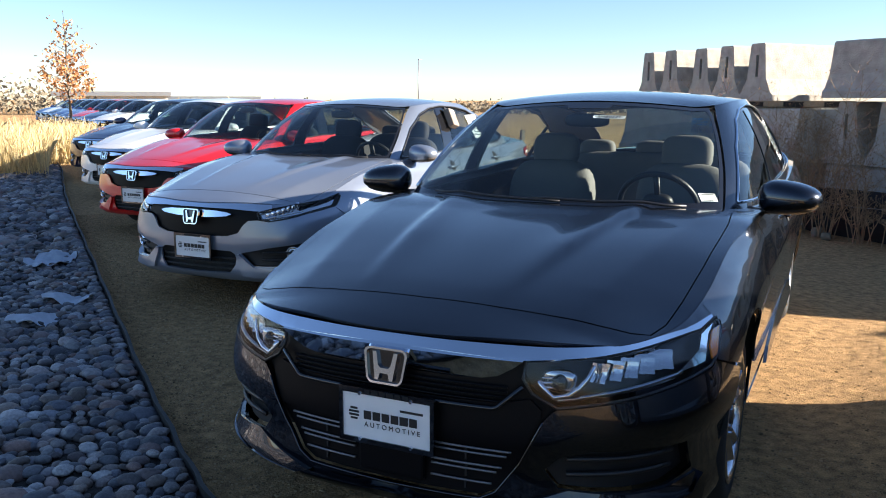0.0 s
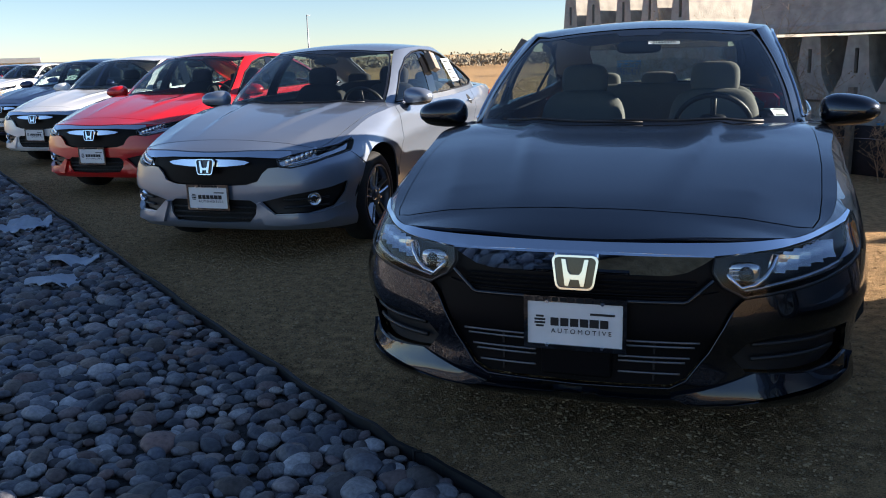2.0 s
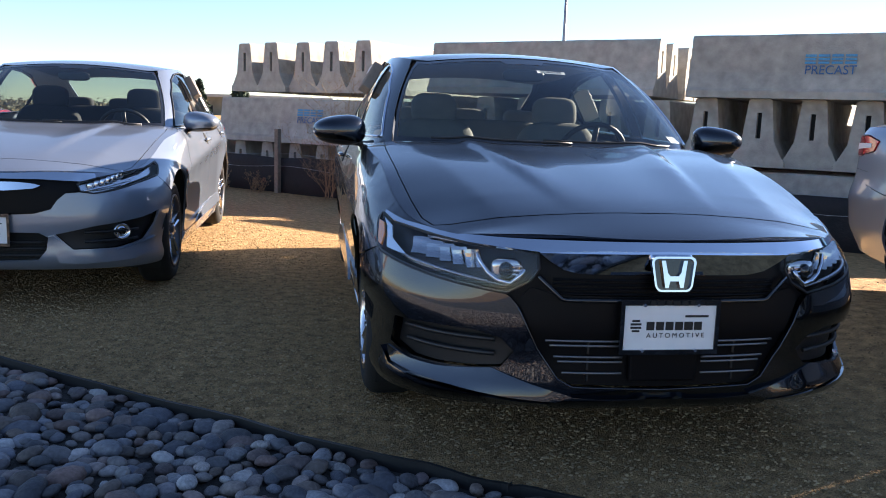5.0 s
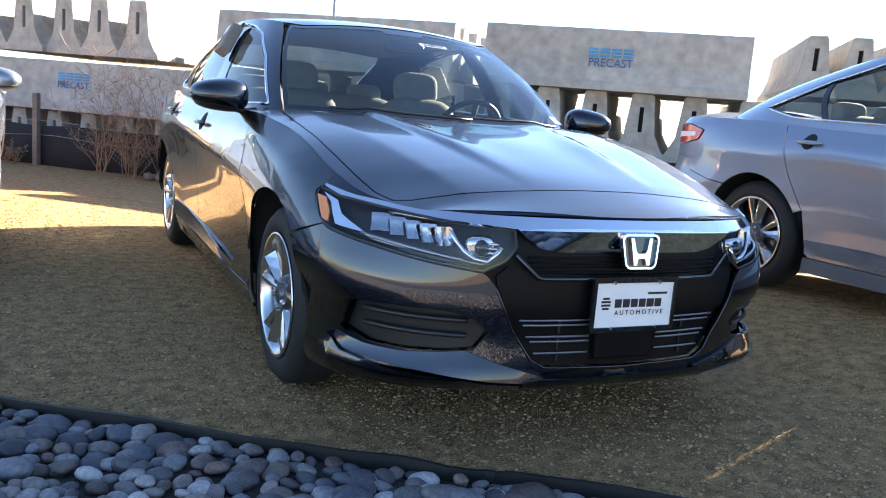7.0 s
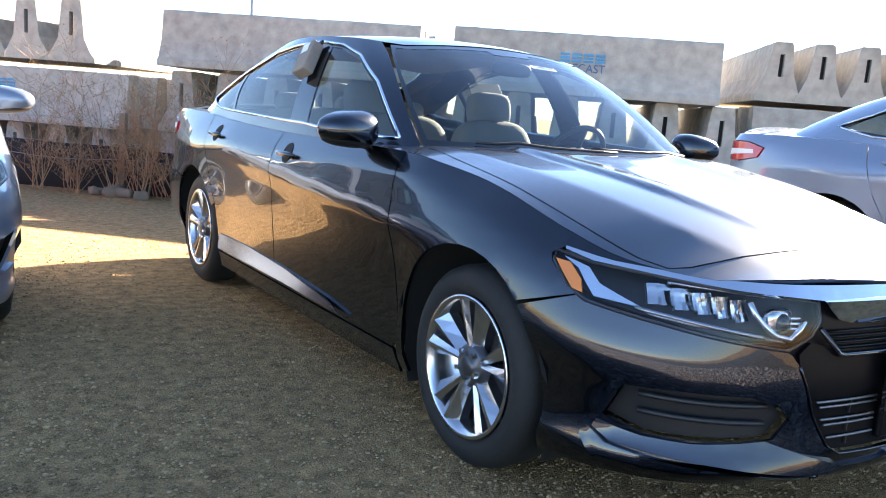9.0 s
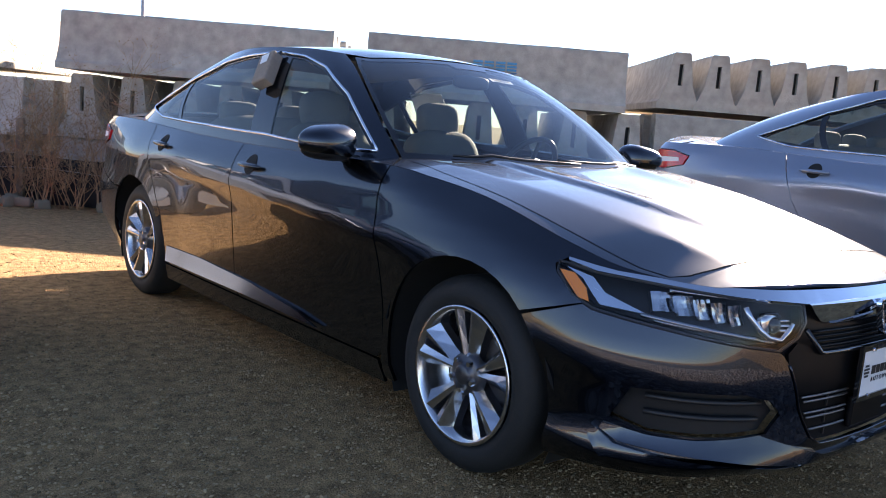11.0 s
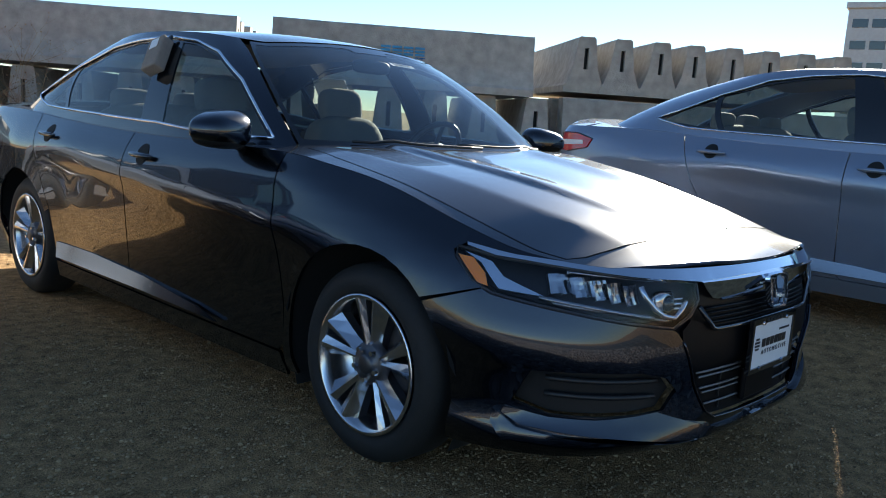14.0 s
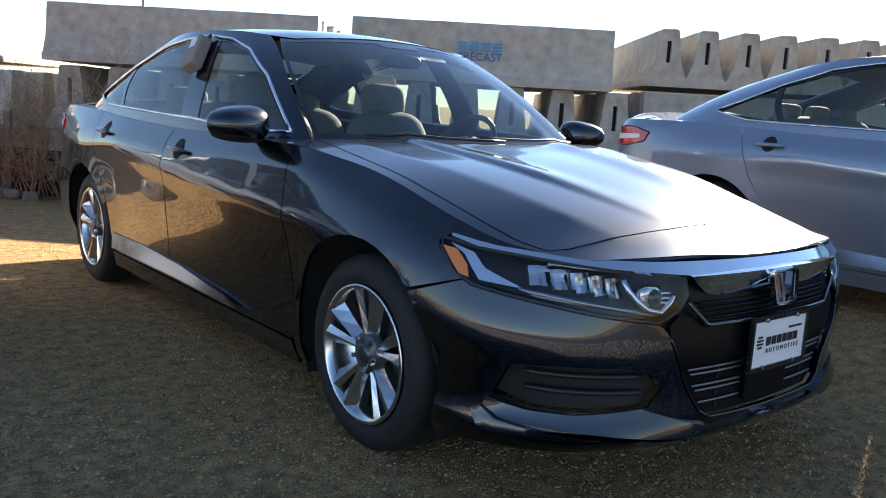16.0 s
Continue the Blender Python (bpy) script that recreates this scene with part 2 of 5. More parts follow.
# ---- cars ----
class Body:
    """The outer surface of a sedan, nose at y = 0, looking to -y: a belt round the car, a top, and a glasshouse."""

    def __init__(self, plan, stations, centre, edge, bottom, gbase, gtop, roof, roof_edge, bulge=0.03, nose=None):
        p = spline(plan, 24, True)
        seg = np.hypot(*np.diff(p, axis=0).T)
        self.u = np.concatenate([[0], np.cumsum(seg)])
        self.px, self.py = p[:, 0], p[:, 1]
        t = np.gradient(p, axis=0)
        t /= np.linalg.norm(t, axis=1, keepdims=True)
        t[0], t[-1] = (1, 0), (-1, 0)
        self.nx, self.ny = t[:, 1], -t[:, 0]
        k = int(np.argmax(self.px))
        self.kx = k
        ws = np.linspace(0, 1, 101)
        self.tab = np.array([np.interp(ws, *np.array(st[1]).T) for st in stations])
        ker = np.ones(5) / 5
        self.tab = np.array([np.convolve(np.pad(r, 2, mode="edge"), ker, "valid") for r in self.tab])
        self.su = np.array([self.uy(st[0]) if st[0] > 0 else self.ux(-st[0]) for st in stations])
        self.zc, self.zs, self.zb = curve1(centre), curve1(edge), curve1(bottom)
        self.umax = self.u[-1]
        ins = np.array([self.inset(u, 1.0) for u in self.u])
        self.tx, self.ty = self.px - self.nx * ins, self.py - self.ny * ins
        order = np.argsort(self.ty)
        self.tyo, self.txo = self.ty[order], np.maximum(self.tx[order], 0.02)
        self.zt = np.array([self.top(x, y) for x, y in zip(self.tx, self.ty)])
        self.zr, self.ze = curve1(roof), curve1(roof_edge)
        self.gb, self.gt = spline(gbase, 20, True), spline(gtop, 20, True)
        order = np.argsort(self.gt[:, 1])
        self.gty, self.gtx = self.gt[order, 1], np.maximum(self.gt[order, 0], 0.02)
        self.gs = np.linspace(0, len(gbase) - 1, len(self.gb))
        self.bulge = bulge
        g = [(s, v, *self.glass(s, v)) for s in np.linspace(0.6, len(gbase) - 1.3, 150) for v in np.linspace(0, 1, 60)]
        self.grid = np.array(g)

    def uy(self, y):
        return float(np.interp(y, self.py, self.u))

    def ux(self, x):
        k = self.kx
        return float(np.sign(x) * np.interp(abs(x), self.px[:k], self.u[:k]))

    def inset(self, u, w):
        i = int(np.clip(np.searchsorted(self.su, u) - 1, 0, len(self.su) - 2))
        f = np.clip((u - self.su[i]) / (self.su[i + 1] - self.su[i]), 0, 1)
        f = f * f * (3 - 2 * f)
        row = self.tab[i] * (1 - f) + self.tab[i + 1] * f
        return float(np.interp(w, np.linspace(0, 1, 101), row))

    def top(self, x, y):
        xe = max(np.interp(y, self.tyo, self.txo), 0.62)
        a = min(abs(x) / xe, 1.0)
        f = a ** 2.3
        k = min(1, max(0, (y - 0.20) / 0.25)) * min(1, max(0, (1.62 - y) / 0.2))
        if k > 0:
            c = min(0.43 + 0.195 * y, xe - 0.10) / xe
            g = 0.26 * (a / c) ** 2 if a < c else 0.26 + 0.74 * (a - c) / (1 - c)
            f = f * (1 - k) + g * k
        z = self.zc(y) * (1 - f) + self.zs(y) * f
        return float(z) + self.crease(abs(x), y)

    def crease(self, x, y):
        """The ridge on the hood, steep outwards and fading to the nose."""
        if y > 1.6:
            return 0.0
        t = x - (0.19 + 0.165 * y)
        s = math.exp(-(t / 0.022) ** 2) if t > 0 else math.exp(-(t / 0.10) ** 2)
        return 0.013 * s * min(1, max(0, (y - 0.25) / 0.5)) * min(1, max(0, (1.6 - y) / 0.3))

    def belt(self, u, z, off=0.0):
        a = abs(u)
        y0 = np.interp(a, self.u, self.py)
        zb, zt = float(self.zb(y0)), float(np.interp(a, self.u, self.zt))
        w = np.clip((z - zb) / (zt - zb), 0, 1)
        d = self.inset(a, w) - off
        x = np.interp(a, self.u, self.px) - np.interp(a, self.u, self.nx) * d
        y = y0 - np.interp(a, self.u, self.ny) * d
        return (math.copysign(x, u) if u else x * 0, y, min(max(z, zb), zt))

    def roof(self, x, y, off=0.0):
        xe = np.interp(y, self.gty, self.gtx)
        f = min(abs(x) / max(xe, 0.48), 1.0) ** 2
        return (x, y, float(self.zr(y) * (1 - f) + self.ze(y) * f) + off)

    def glass(self, s, v, off=0.0):
        a = abs(s)
        bx, by = np.interp(a, self.gs, self.gb[:, 0]), np.interp(a, self.gs, self.gb[:, 1])
        tx, ty = np.interp(a, self.gs, self.gt[:, 0]), np.interp(a, self.gs, self.gt[:, 1])
        b = np.array([bx, by, self.top(bx, by) - 0.01])
        t = np.array(self.roof(tx, ty))
        p = b + (t - b) * v
        e = 0.02
        last = self.gs[-1]
        b2x, b2y = (np.interp(a + e, self.gs, self.gb[:, k]) if a + e < last else (1, -1)[k == 0] * np.interp(2 * last - a - e, self.gs, self.gb[:, k]) for k in (0, 1))
        b1x, b1y = (np.interp(a - e, self.gs, self.gb[:, k]) if a > e else (1, -1)[k == 0] * np.interp(e - a, self.gs, self.gb[:, k]) for k in (0, 1))
        n = np.cross(np.array([b2x - b1x, b2y - b1y, 0]), t - b)
        n /= max(np.linalg.norm(n), 1e-9)
        p = p + n * (self.bulge * 4 * v * (1 - v) + off)
        if s < 0:
            p[0] = -p[0]
        return tuple(p)

    def gyz(self, y, z):
        """Where on the glasshouse's side the place (y, z) lies."""
        d = (self.grid[:, 3] - y) ** 2 + (self.grid[:, 4] - z) ** 2
        k = int(np.argmin(d))
        return float(self.grid[k, 0]), float(self.grid[k, 1])


def both(pts):
    """An outline mirrored about the middle: given from the middle out and back to it."""
    return list(pts) + [(-a, b) for a, b in reversed(pts) if a != 0]


def arc(cx, cz, r, a0, a1, n=14):
    return [(cx + r * math.cos(radians(a)), cz + r * math.sin(radians(a))) for a in np.linspace(a0, a1, n)]


def scaled_body(kx, ky, kz, front=0.0, rake=0.0):
    """The surface of a sedan; the factors scale it from the largest one."""
    plan = [(0, 0.0), (0.25, 0.008), (0.50, 0.055), (0.70, 0.16), (0.83, 0.33), (0.895, 0.55), (0.92, 0.90), (0.925, 1.5), (0.93, 2.5), (0.93, 3.4), (0.92, 3.9), (0.88, 4.4), (0.79, 4.70), (0.60, 4.82), (0.30, 4.87), (0, 4.88)]
    st = [
        (-0.0, [(0, .07), (.05, .02), (.12, .015), (.3, .02), (.5, .015), (.8, .02), (.92, .025), (1, .05)]),
        (-0.45, [(0, .06), (.05, .015), (.12, .01), (.3, .02), (.5, .01), (.8, .025), (.92, .04), (1, .07)]),
        (0.40, [(0, .05), (.08, .02), (.2, .042), (.42, .024), (.54, .0), (.64, .006), (.8, .03), (.92, .07), (1, .12)]),
        (0.95, [(0, .06), (.15, .02), (.4, .0), (.6, .0), (.75, .01), (.9, .05), (1, .12)]),
        *[(y, [(0, .09), (.10, .058), (.28, .050), (.48, .036), (w - .11, .022), (w - .025, .005), (w, .0), (w + .025, .009), (w + .07, .018), (.93, .04), (1, .08)]) for y, w in ((1.40, .70), (1.75, .73), (2.1, .76), (2.45, .79), (2.8, .81), (3.15, .825))],
        (3.8, [(0, .07), (.2, .02), (.5, .0), (.7, .005), (.78, .0), (.88, .03), (1, .09)]),
        (4.6, [(0, .10), (.2, .02), (.45, .0), (.6, .03), (.8, .04), (.95, .05), (1, .09)]),
        (4.88, [(0, .12), (.2, .02), (.4, .0), (.55, .03), (.65, .08), (.85, .06), (.95, .03), (1, .05)]),
    ]
    centre = [(-0.1, .725), (0, .742), (.12, .785), (.35, .85), (.75, .925), (1.1, .97), (1.45, 1.0), (2.5, 1.0), (3.8, 1.04), (4.3, 1.06), (4.7, 1.075), (4.95, 1.07)]
    edge = [(-0.1, .735), (0, .745), (.15, .745), (.4, .765), (.6, .815), (.9, .897), (1.2, .945), (1.5, .968), (2.5, .967), (3.3, .985), (3.9, 1.01), (4.5, 1.01), (4.95, 1.0)]
    bottom = [(-0.1, .226), (0, .226), (.5, .20), (1.2, .17), (3.5, .17), (4.4, .21), (4.95, .25)]
    gbase = [(0, 1.33), (.45, 1.38), (.74, 1.56), (.83, 2.0), (.85, 2.7), (.84, 3.4), (.79, 3.95), (.62, 4.32), (.3, 4.40), (0, 4.42)]
    gtop = [(0, 2.06), (.36, 2.09), (.56, 2.20), (.62, 2.45), (.63, 2.8), (.61, 3.1), (.57, 3.35), (.47, 3.52), (.25, 3.58), (0, 3.6)]
    roof = [(1.9, 1.38), (2.1, 1.425), (2.4, 1.46), (2.8, 1.473), (3.1, 1.463), (3.4, 1.43), (3.6, 1.395), (3.8, 1.35)]
    redge = [(1.9, 1.35), (2.1, 1.385), (2.4, 1.417), (2.8, 1.428), (3.1, 1.418), (3.4, 1.38), (3.6, 1.345), (3.8, 1.31)]
    plan = [(x * kx, y * ky) for x, y in plan]
    st = [(y * (ky if y > 0 else kx), t) for y, t in st]
    centre, edge, bottom, roof, redge = ([(y * ky, z * kz) for y, z in c] for c in (centre, edge, bottom, roof, redge))
    gbase, gtop = ([(x * kx, y * ky) for x, y in c] for c in (gbase, gtop))
    b = Body(plan, st, centre, edge, bottom, gbase, gtop, roof, redge)
    b.k = (kx, ky, kz)
    return b


def skin(name, b, paint, parent, outer, holes=(), h=0.035, surf="belt", off=0.0, side=0, rim=0.012, label="", smooth=True):
    """A panel on one of the body's surfaces, on one side (1, -1) or across the middle (0)."""
    def to3(a, c):
        if surf == "belt":
            p = b.belt(a, c, off(a, c) if callable(off) else off)
        elif surf == "top":
            p = (a, c, b.top(a, c) + off)
        elif surf == "roof":
            p = b.roof(a, c, off)
        else:
            p = b.glass(a, c, off)
        return (-p[0], p[1], p[2]) if side < 0 else p
    v, f = fill(list(outer), [list(q) for q in holes], h, to3, rim, side < 0)
    return link(name, mesh_of(name, v, f, smooth), paint, parent, label)


def tube(name, pts, r, material, parent, label="", n=8, flat=1.0):
    """A round rod through the points."""
    p = [Vector(q) for q in pts]
    v, f = [], []
    for i, q in enumerate(p):
        t = (p[min(i + 1, len(p) - 1)] - p[max(i - 1, 0)]).normalized()
        a = t.cross(Vector((0, 0, 1)))
        a = a.normalized() if a.length > 1e-4 else Vector((1, 0, 0))
        c = a.cross(t)
        rr = r[i] if isinstance(r, (list, tuple)) else r
        for j in range(n):
            w = 2 * math.pi * j / n
            v.append(q + a * (rr * math.cos(w)) + c * (rr * flat * math.sin(w)))
    for i in range(len(p) - 1):
        for j in range(n):
            f.append((i * n + j, i * n + (j + 1) % n, (i + 1) * n + (j + 1) % n, (i + 1) * n + j))
    f += [tuple(range(n - 1, -1, -1)), tuple((len(p) - 1) * n + j for j in range(n))]
    return link(name, mesh_of(name, v, f), material, parent, label)


def blob(name, material, parent, centre, size, power=2.0, n=20, label="", rot=None, cut=None):
    """A rounded solid, squarer with a higher power."""
    v, f = [], []
    for i in range(n + 1):
        a = math.pi * i / n - math.pi / 2
        for j in range(2 * n):
            w = math.pi * j / n
            def sp(q):
                return math.copysign(abs(q) ** (2 / power), q)
            p = Vector((sp(math.cos(a)) * sp(math.cos(w)), sp(math.cos(a)) * sp(math.sin(w)), sp(math.sin(a))))
            if cut:
                p = cut(p)
            p = Vector((p.x * size[0], p.y * size[1], p.z * size[2]))
            v.append((rot @ p if rot else p) + Vector(centre))
    m = 2 * n
    f = [(i * m + j, i * m + (j + 1) % m, (i + 1) * m + (j + 1) % m, (i + 1) * m + j) for i in range(n) for j in range(m)]
    return link(name, mesh_of(name, v, f), material, parent, label)


def wheel(parent, x, y, side, style, r=0.325, steer=0.0):
    """A tyre on a rim; the rim's face looks outwards along side."""
    R = 0.69 * r
    v, f = lathe([(-.19, R), (-.205, R + .03), (-.20, r - .03), (-.18, r - .006), (-.16, r), (-.06, r), (-.035, r - .006), (-.012, r - .03), (-.004, r - .06), (-.012, R + .012), (-.03, R)], 64)
    w = link("tyre", mesh_of("tyre", v, f), RUBBER, None)
    hub = new("wheel")
    hub.parent = parent
    hub.location, hub.rotation_euler = (x, y, r), (0, 0, (0 if side > 0 else math.pi) + radians(steer))
    w.parent = hub
    v, f = lathe([(-.2, R - .02), (-.03, R - .012), (-.012, R + .006), (-.006, R + .006), (-.006, R - .006), (-.02, R - .014), (-.05, R - .02), (-.13, R - .03), (-.14, 0.02)], 64)
    link("rim", mesh_of("rim", v, f), ALLOY if style == "twin" else ALLOY_DARK, hub, "bright alloy rim" if style == "twin" else "dark alloy rim")
    v, f = lathe([(-.10, .15), (-.095, .15), (-.09, .13), (-.09, .05)], 40)
    link("brake_disc", mesh_of("brake_disc", v, f), ALLOY_DARK, hub)
    count = 5
    for k in range(count):
        for sgn in (-1, 1):
            a0 = 2 * math.pi * k / count + math.pi / 2
            spread = 0.20 if style == "twin" else 0.10
            pts = []
            for q in (0.0, 0.35, 0.7, 1.0):
                rad = 0.045 + (R - 0.05) * q
                ang = a0 + sgn * (0.28 - 0.28 * q + spread * q + 0.04) * (0.55 + 0.45 * q if style == "twin" else 1)
                wd = (0.018, 0.021, 0.030, 0.040)[int(round(q * 3))] if style == "twin" else 0.014
                dp = -0.035 + 0.022 * q
                pts.append((rad, ang, wd, dp))
            v, f = [], []
            for rad, ang, wd, dp in pts:
                c = Vector((dp, rad * math.cos(ang), rad * math.sin(ang)))
                t = Vector((0, -math.sin(ang), math.cos(ang)))
                k0, k1 = (.0, -.022) if sgn > 0 else (-.022, .0)
                v += [c - t * wd + Vector((-.06, 0, 0)), c - t * wd * .92 + Vector((k0 - .006, 0, 0)), c - t * wd * .25 * sgn + Vector((.004, 0, 0)), c + t * wd * (.25 if sgn < 0 else .1) + Vector((.003, 0, 0)), c + t * wd * .92 + Vector((k1 - .006, 0, 0)), c + t * wd + Vector((-.06, 0, 0))]
            for i in range(3):
                for j in range(5):
                    f.append((i * 6 + j, (i + 1) * 6 + j, (i + 1) * 6 + j + 1, i * 6 + j + 1))
            me = mesh_of("spoke", v, f, False)
            me.materials.append(ALLOY)
            me.materials.append(ALLOY_DARK)
            for i, pl in enumerate(me.polygons):
                pl.material_index = 1 if i % 5 in (0, 4) else 0
            link("spoke", me, None, hub)
    v, f = lathe([(-.06, .075), (-.035, .07), (-.028, .06), (-.028, .036), (-.018, .034), (-.014, .028), (-.013, .0)], 32)
    link("hub_cap", mesh_of("hub_cap", v, f), ALLOY_DARK, hub)
    for k in range(5):
        a = 2 * math.pi * (k + .5) / 5 + math.pi / 2
        bm = bmesh.new()
        bmesh.ops.create_cone(bm, cap_ends=True, segments=6, radius1=.011, radius2=.009, depth=.025, matrix=Matrix.Translation((-.025, .052 * math.cos(a), .052 * math.sin(a))) @ Matrix.Rotation(math.pi / 2, 4, "Y"))
        part("lug_nut", bm, CHROME, hub)
    return hub


def text_mesh(name, body, size, material, parent, m, extrude=0.0006, align="CENTER"):
    cu = bpy.data.curves.new(name, "FONT")
    cu.body, cu.size, cu.align_x, cu.align_y, cu.extrude = body, size, align, "CENTER", extrude
    tmp = bpy.data.objects.new(name, cu)
    me = bpy.data.meshes.new_from_object(tmp)
    bpy.data.objects.remove(tmp)
    me.transform(m)
    return link(name, me, material, parent)


def plate(parent, y, z, frame_dark=True):
    """A dealer's plate: bars where the brand stands, and the plain word under them."""
    p = new("plate")
    p.parent, p.location = parent, (0, y, z)
    w, hh = .152, .076
    o = [(-w, -hh), (w, -hh), (w, hh), (-w, hh)]
    v, f = fill(o, [], .05, lambda a, c: (a, 0.0, c), .004)
    link("sheet", mesh_of("sheet", v, f, False), PLATE, p, "white dealer plate sheet")
    o2 = [(-w - .006, -hh - .007), (w + .006, -hh - .007), (w + .006, hh + .012), (-w - .006, hh + .012)]
    v, f = fill(o2, [[(-w + .006, -hh + .008), (w - .006, -hh + .008), (w - .006, hh - .006), (-w + .006, hh - .006)]], .03, lambda a, c: (a, -.005, c), .012)
    link("plate_frame", mesh_of("plate_frame", v, f, False), GLOSS_BLACK, p, "black plastic plate frame")
    for k, wd in enumerate((.025, .025, .025, .025, .028, .025)):
        bm = bmesh.new()
        box(bm, (-.062 + k * .0305, -.0015, .006), (wd, .001, .026))
        part("brand_bar", bm, INK, p)
    for k in range(4):
        bm = bmesh.new()
        box(bm, (-.108, -.0015, .022 - k * .0105), (.034 - .01 * (k in (0, 3)), .001, .0065))
        part("mark_bar", bm, INK, p)
    bm = bmesh.new()
    box(bm, (.085, -.0015, .036), (.075, .001, .007))
    part("small_bar", bm, INK, p)
    text_mesh("writing", "A U T O M O T I V E", .021, INK, p, Matrix.Translation((.02, -.0015, -.024)) @ Matrix.Rotation(math.pi / 2, 4, "X"))
    for k, wd in enumerate((.018, .02, .018, .022, .02, .018)):
        bm = bmesh.new()
        box(bm, (-.06 + k * .0255, -.0056, hh + .003), (wd, .001, .012))
        part("frame_bar", bm, DARK, p)
    for x in (-.085, .085):
        for zz in (-hh + .006, hh - .005):
            bm = bmesh.new()
            bmesh.ops.create_cone(bm, cap_ends=True, segments=10, radius1=.007, radius2=.005, depth=.006, matrix=Matrix.Translation((x, -.006, zz)) @ Matrix.Rotation(math.pi / 2, 4, "X"))
            part("screw", bm, CHROME, p)
    return p


def emblem(parent, y, z, s=1.0):
    """A chrome badge: a rounded frame round an upright bar mark."""
    e = new("badge")
    e.parent, e.location, e.rotation_euler = parent, (0, y, z), (radians(-8), 0, 0)
    def sq(w, h2, r, n=6):
        o = []
        for cx, cz, a in ((w - r, h2 - r, 0), (-w + r, h2 - r, 90), (-w + r, -h2 + r, 180), (w - r, -h2 + r, 270)):
            o += arc(cx, cz, r, a, a + 90, n)
        return [(a * s, c * s) for a, c in o]
    def tap(o):
        return [(a * (1 + .12 * c / .05), c) for a, c in o]
    v, f = fill(tap(sq(.064, .052, .02)), [tap(sq(.0575, .046, .016))], .02, lambda a, c: (a, 0, c), .015)
    link("ring", mesh_of("ring", v, f), CHROME, e, "chrome ring")
    v, f = fill(tap(sq(.060, .0485, .017)), [], .03, lambda a, c: (a, .008, c), .01)
    link("backing", mesh_of("backing", v, f, False), GLOSS_BLACK, e)
    o = [(-.047, .043), (-.033, .043), (-.024, .004), (-.015, -.006), (.015, -.006), (.024, .004), (.033, .043), (.047, .043), (.033, -.043), (.021, -.043), (.015, -.022), (-.015, -.022), (-.021, -.043), (-.033, -.043)]
    v, f = fill([(.86 * a * s, .93 * c * s) for a, c in o], [], .02, lambda a, c: (a, -.003, c), .012)
    link("mark", mesh_of("mark", v, f, False), CHROME, e, "chrome mark")
    return e


def seat(parent, x, y, m, back=0.62, width=0.50, tall=True):
    s = new("seat")
    s.parent, s.location = parent, (x, y, 0.30)
    blob("cushion", m, s, (0, 0, .13), (width / 2, .27, .11), 4, 14)
    blob("backrest", m, s, (0, .30, .46), (width / 2, .10, .33), 4, 14, rot=Matrix.Rotation(-.25, 3, "X"))
    if tall:
        blob("headrest", m, s, (0, .40, .84), (.135, .055, .095), 3.5, 14, rot=Matrix.Rotation(-.15, 3, "X"))
        for q in (-.05, .05):
            tube("headrest_post", [(q, .37, .7), (q, .40, .82)], .006, CHROME, s)
    return s


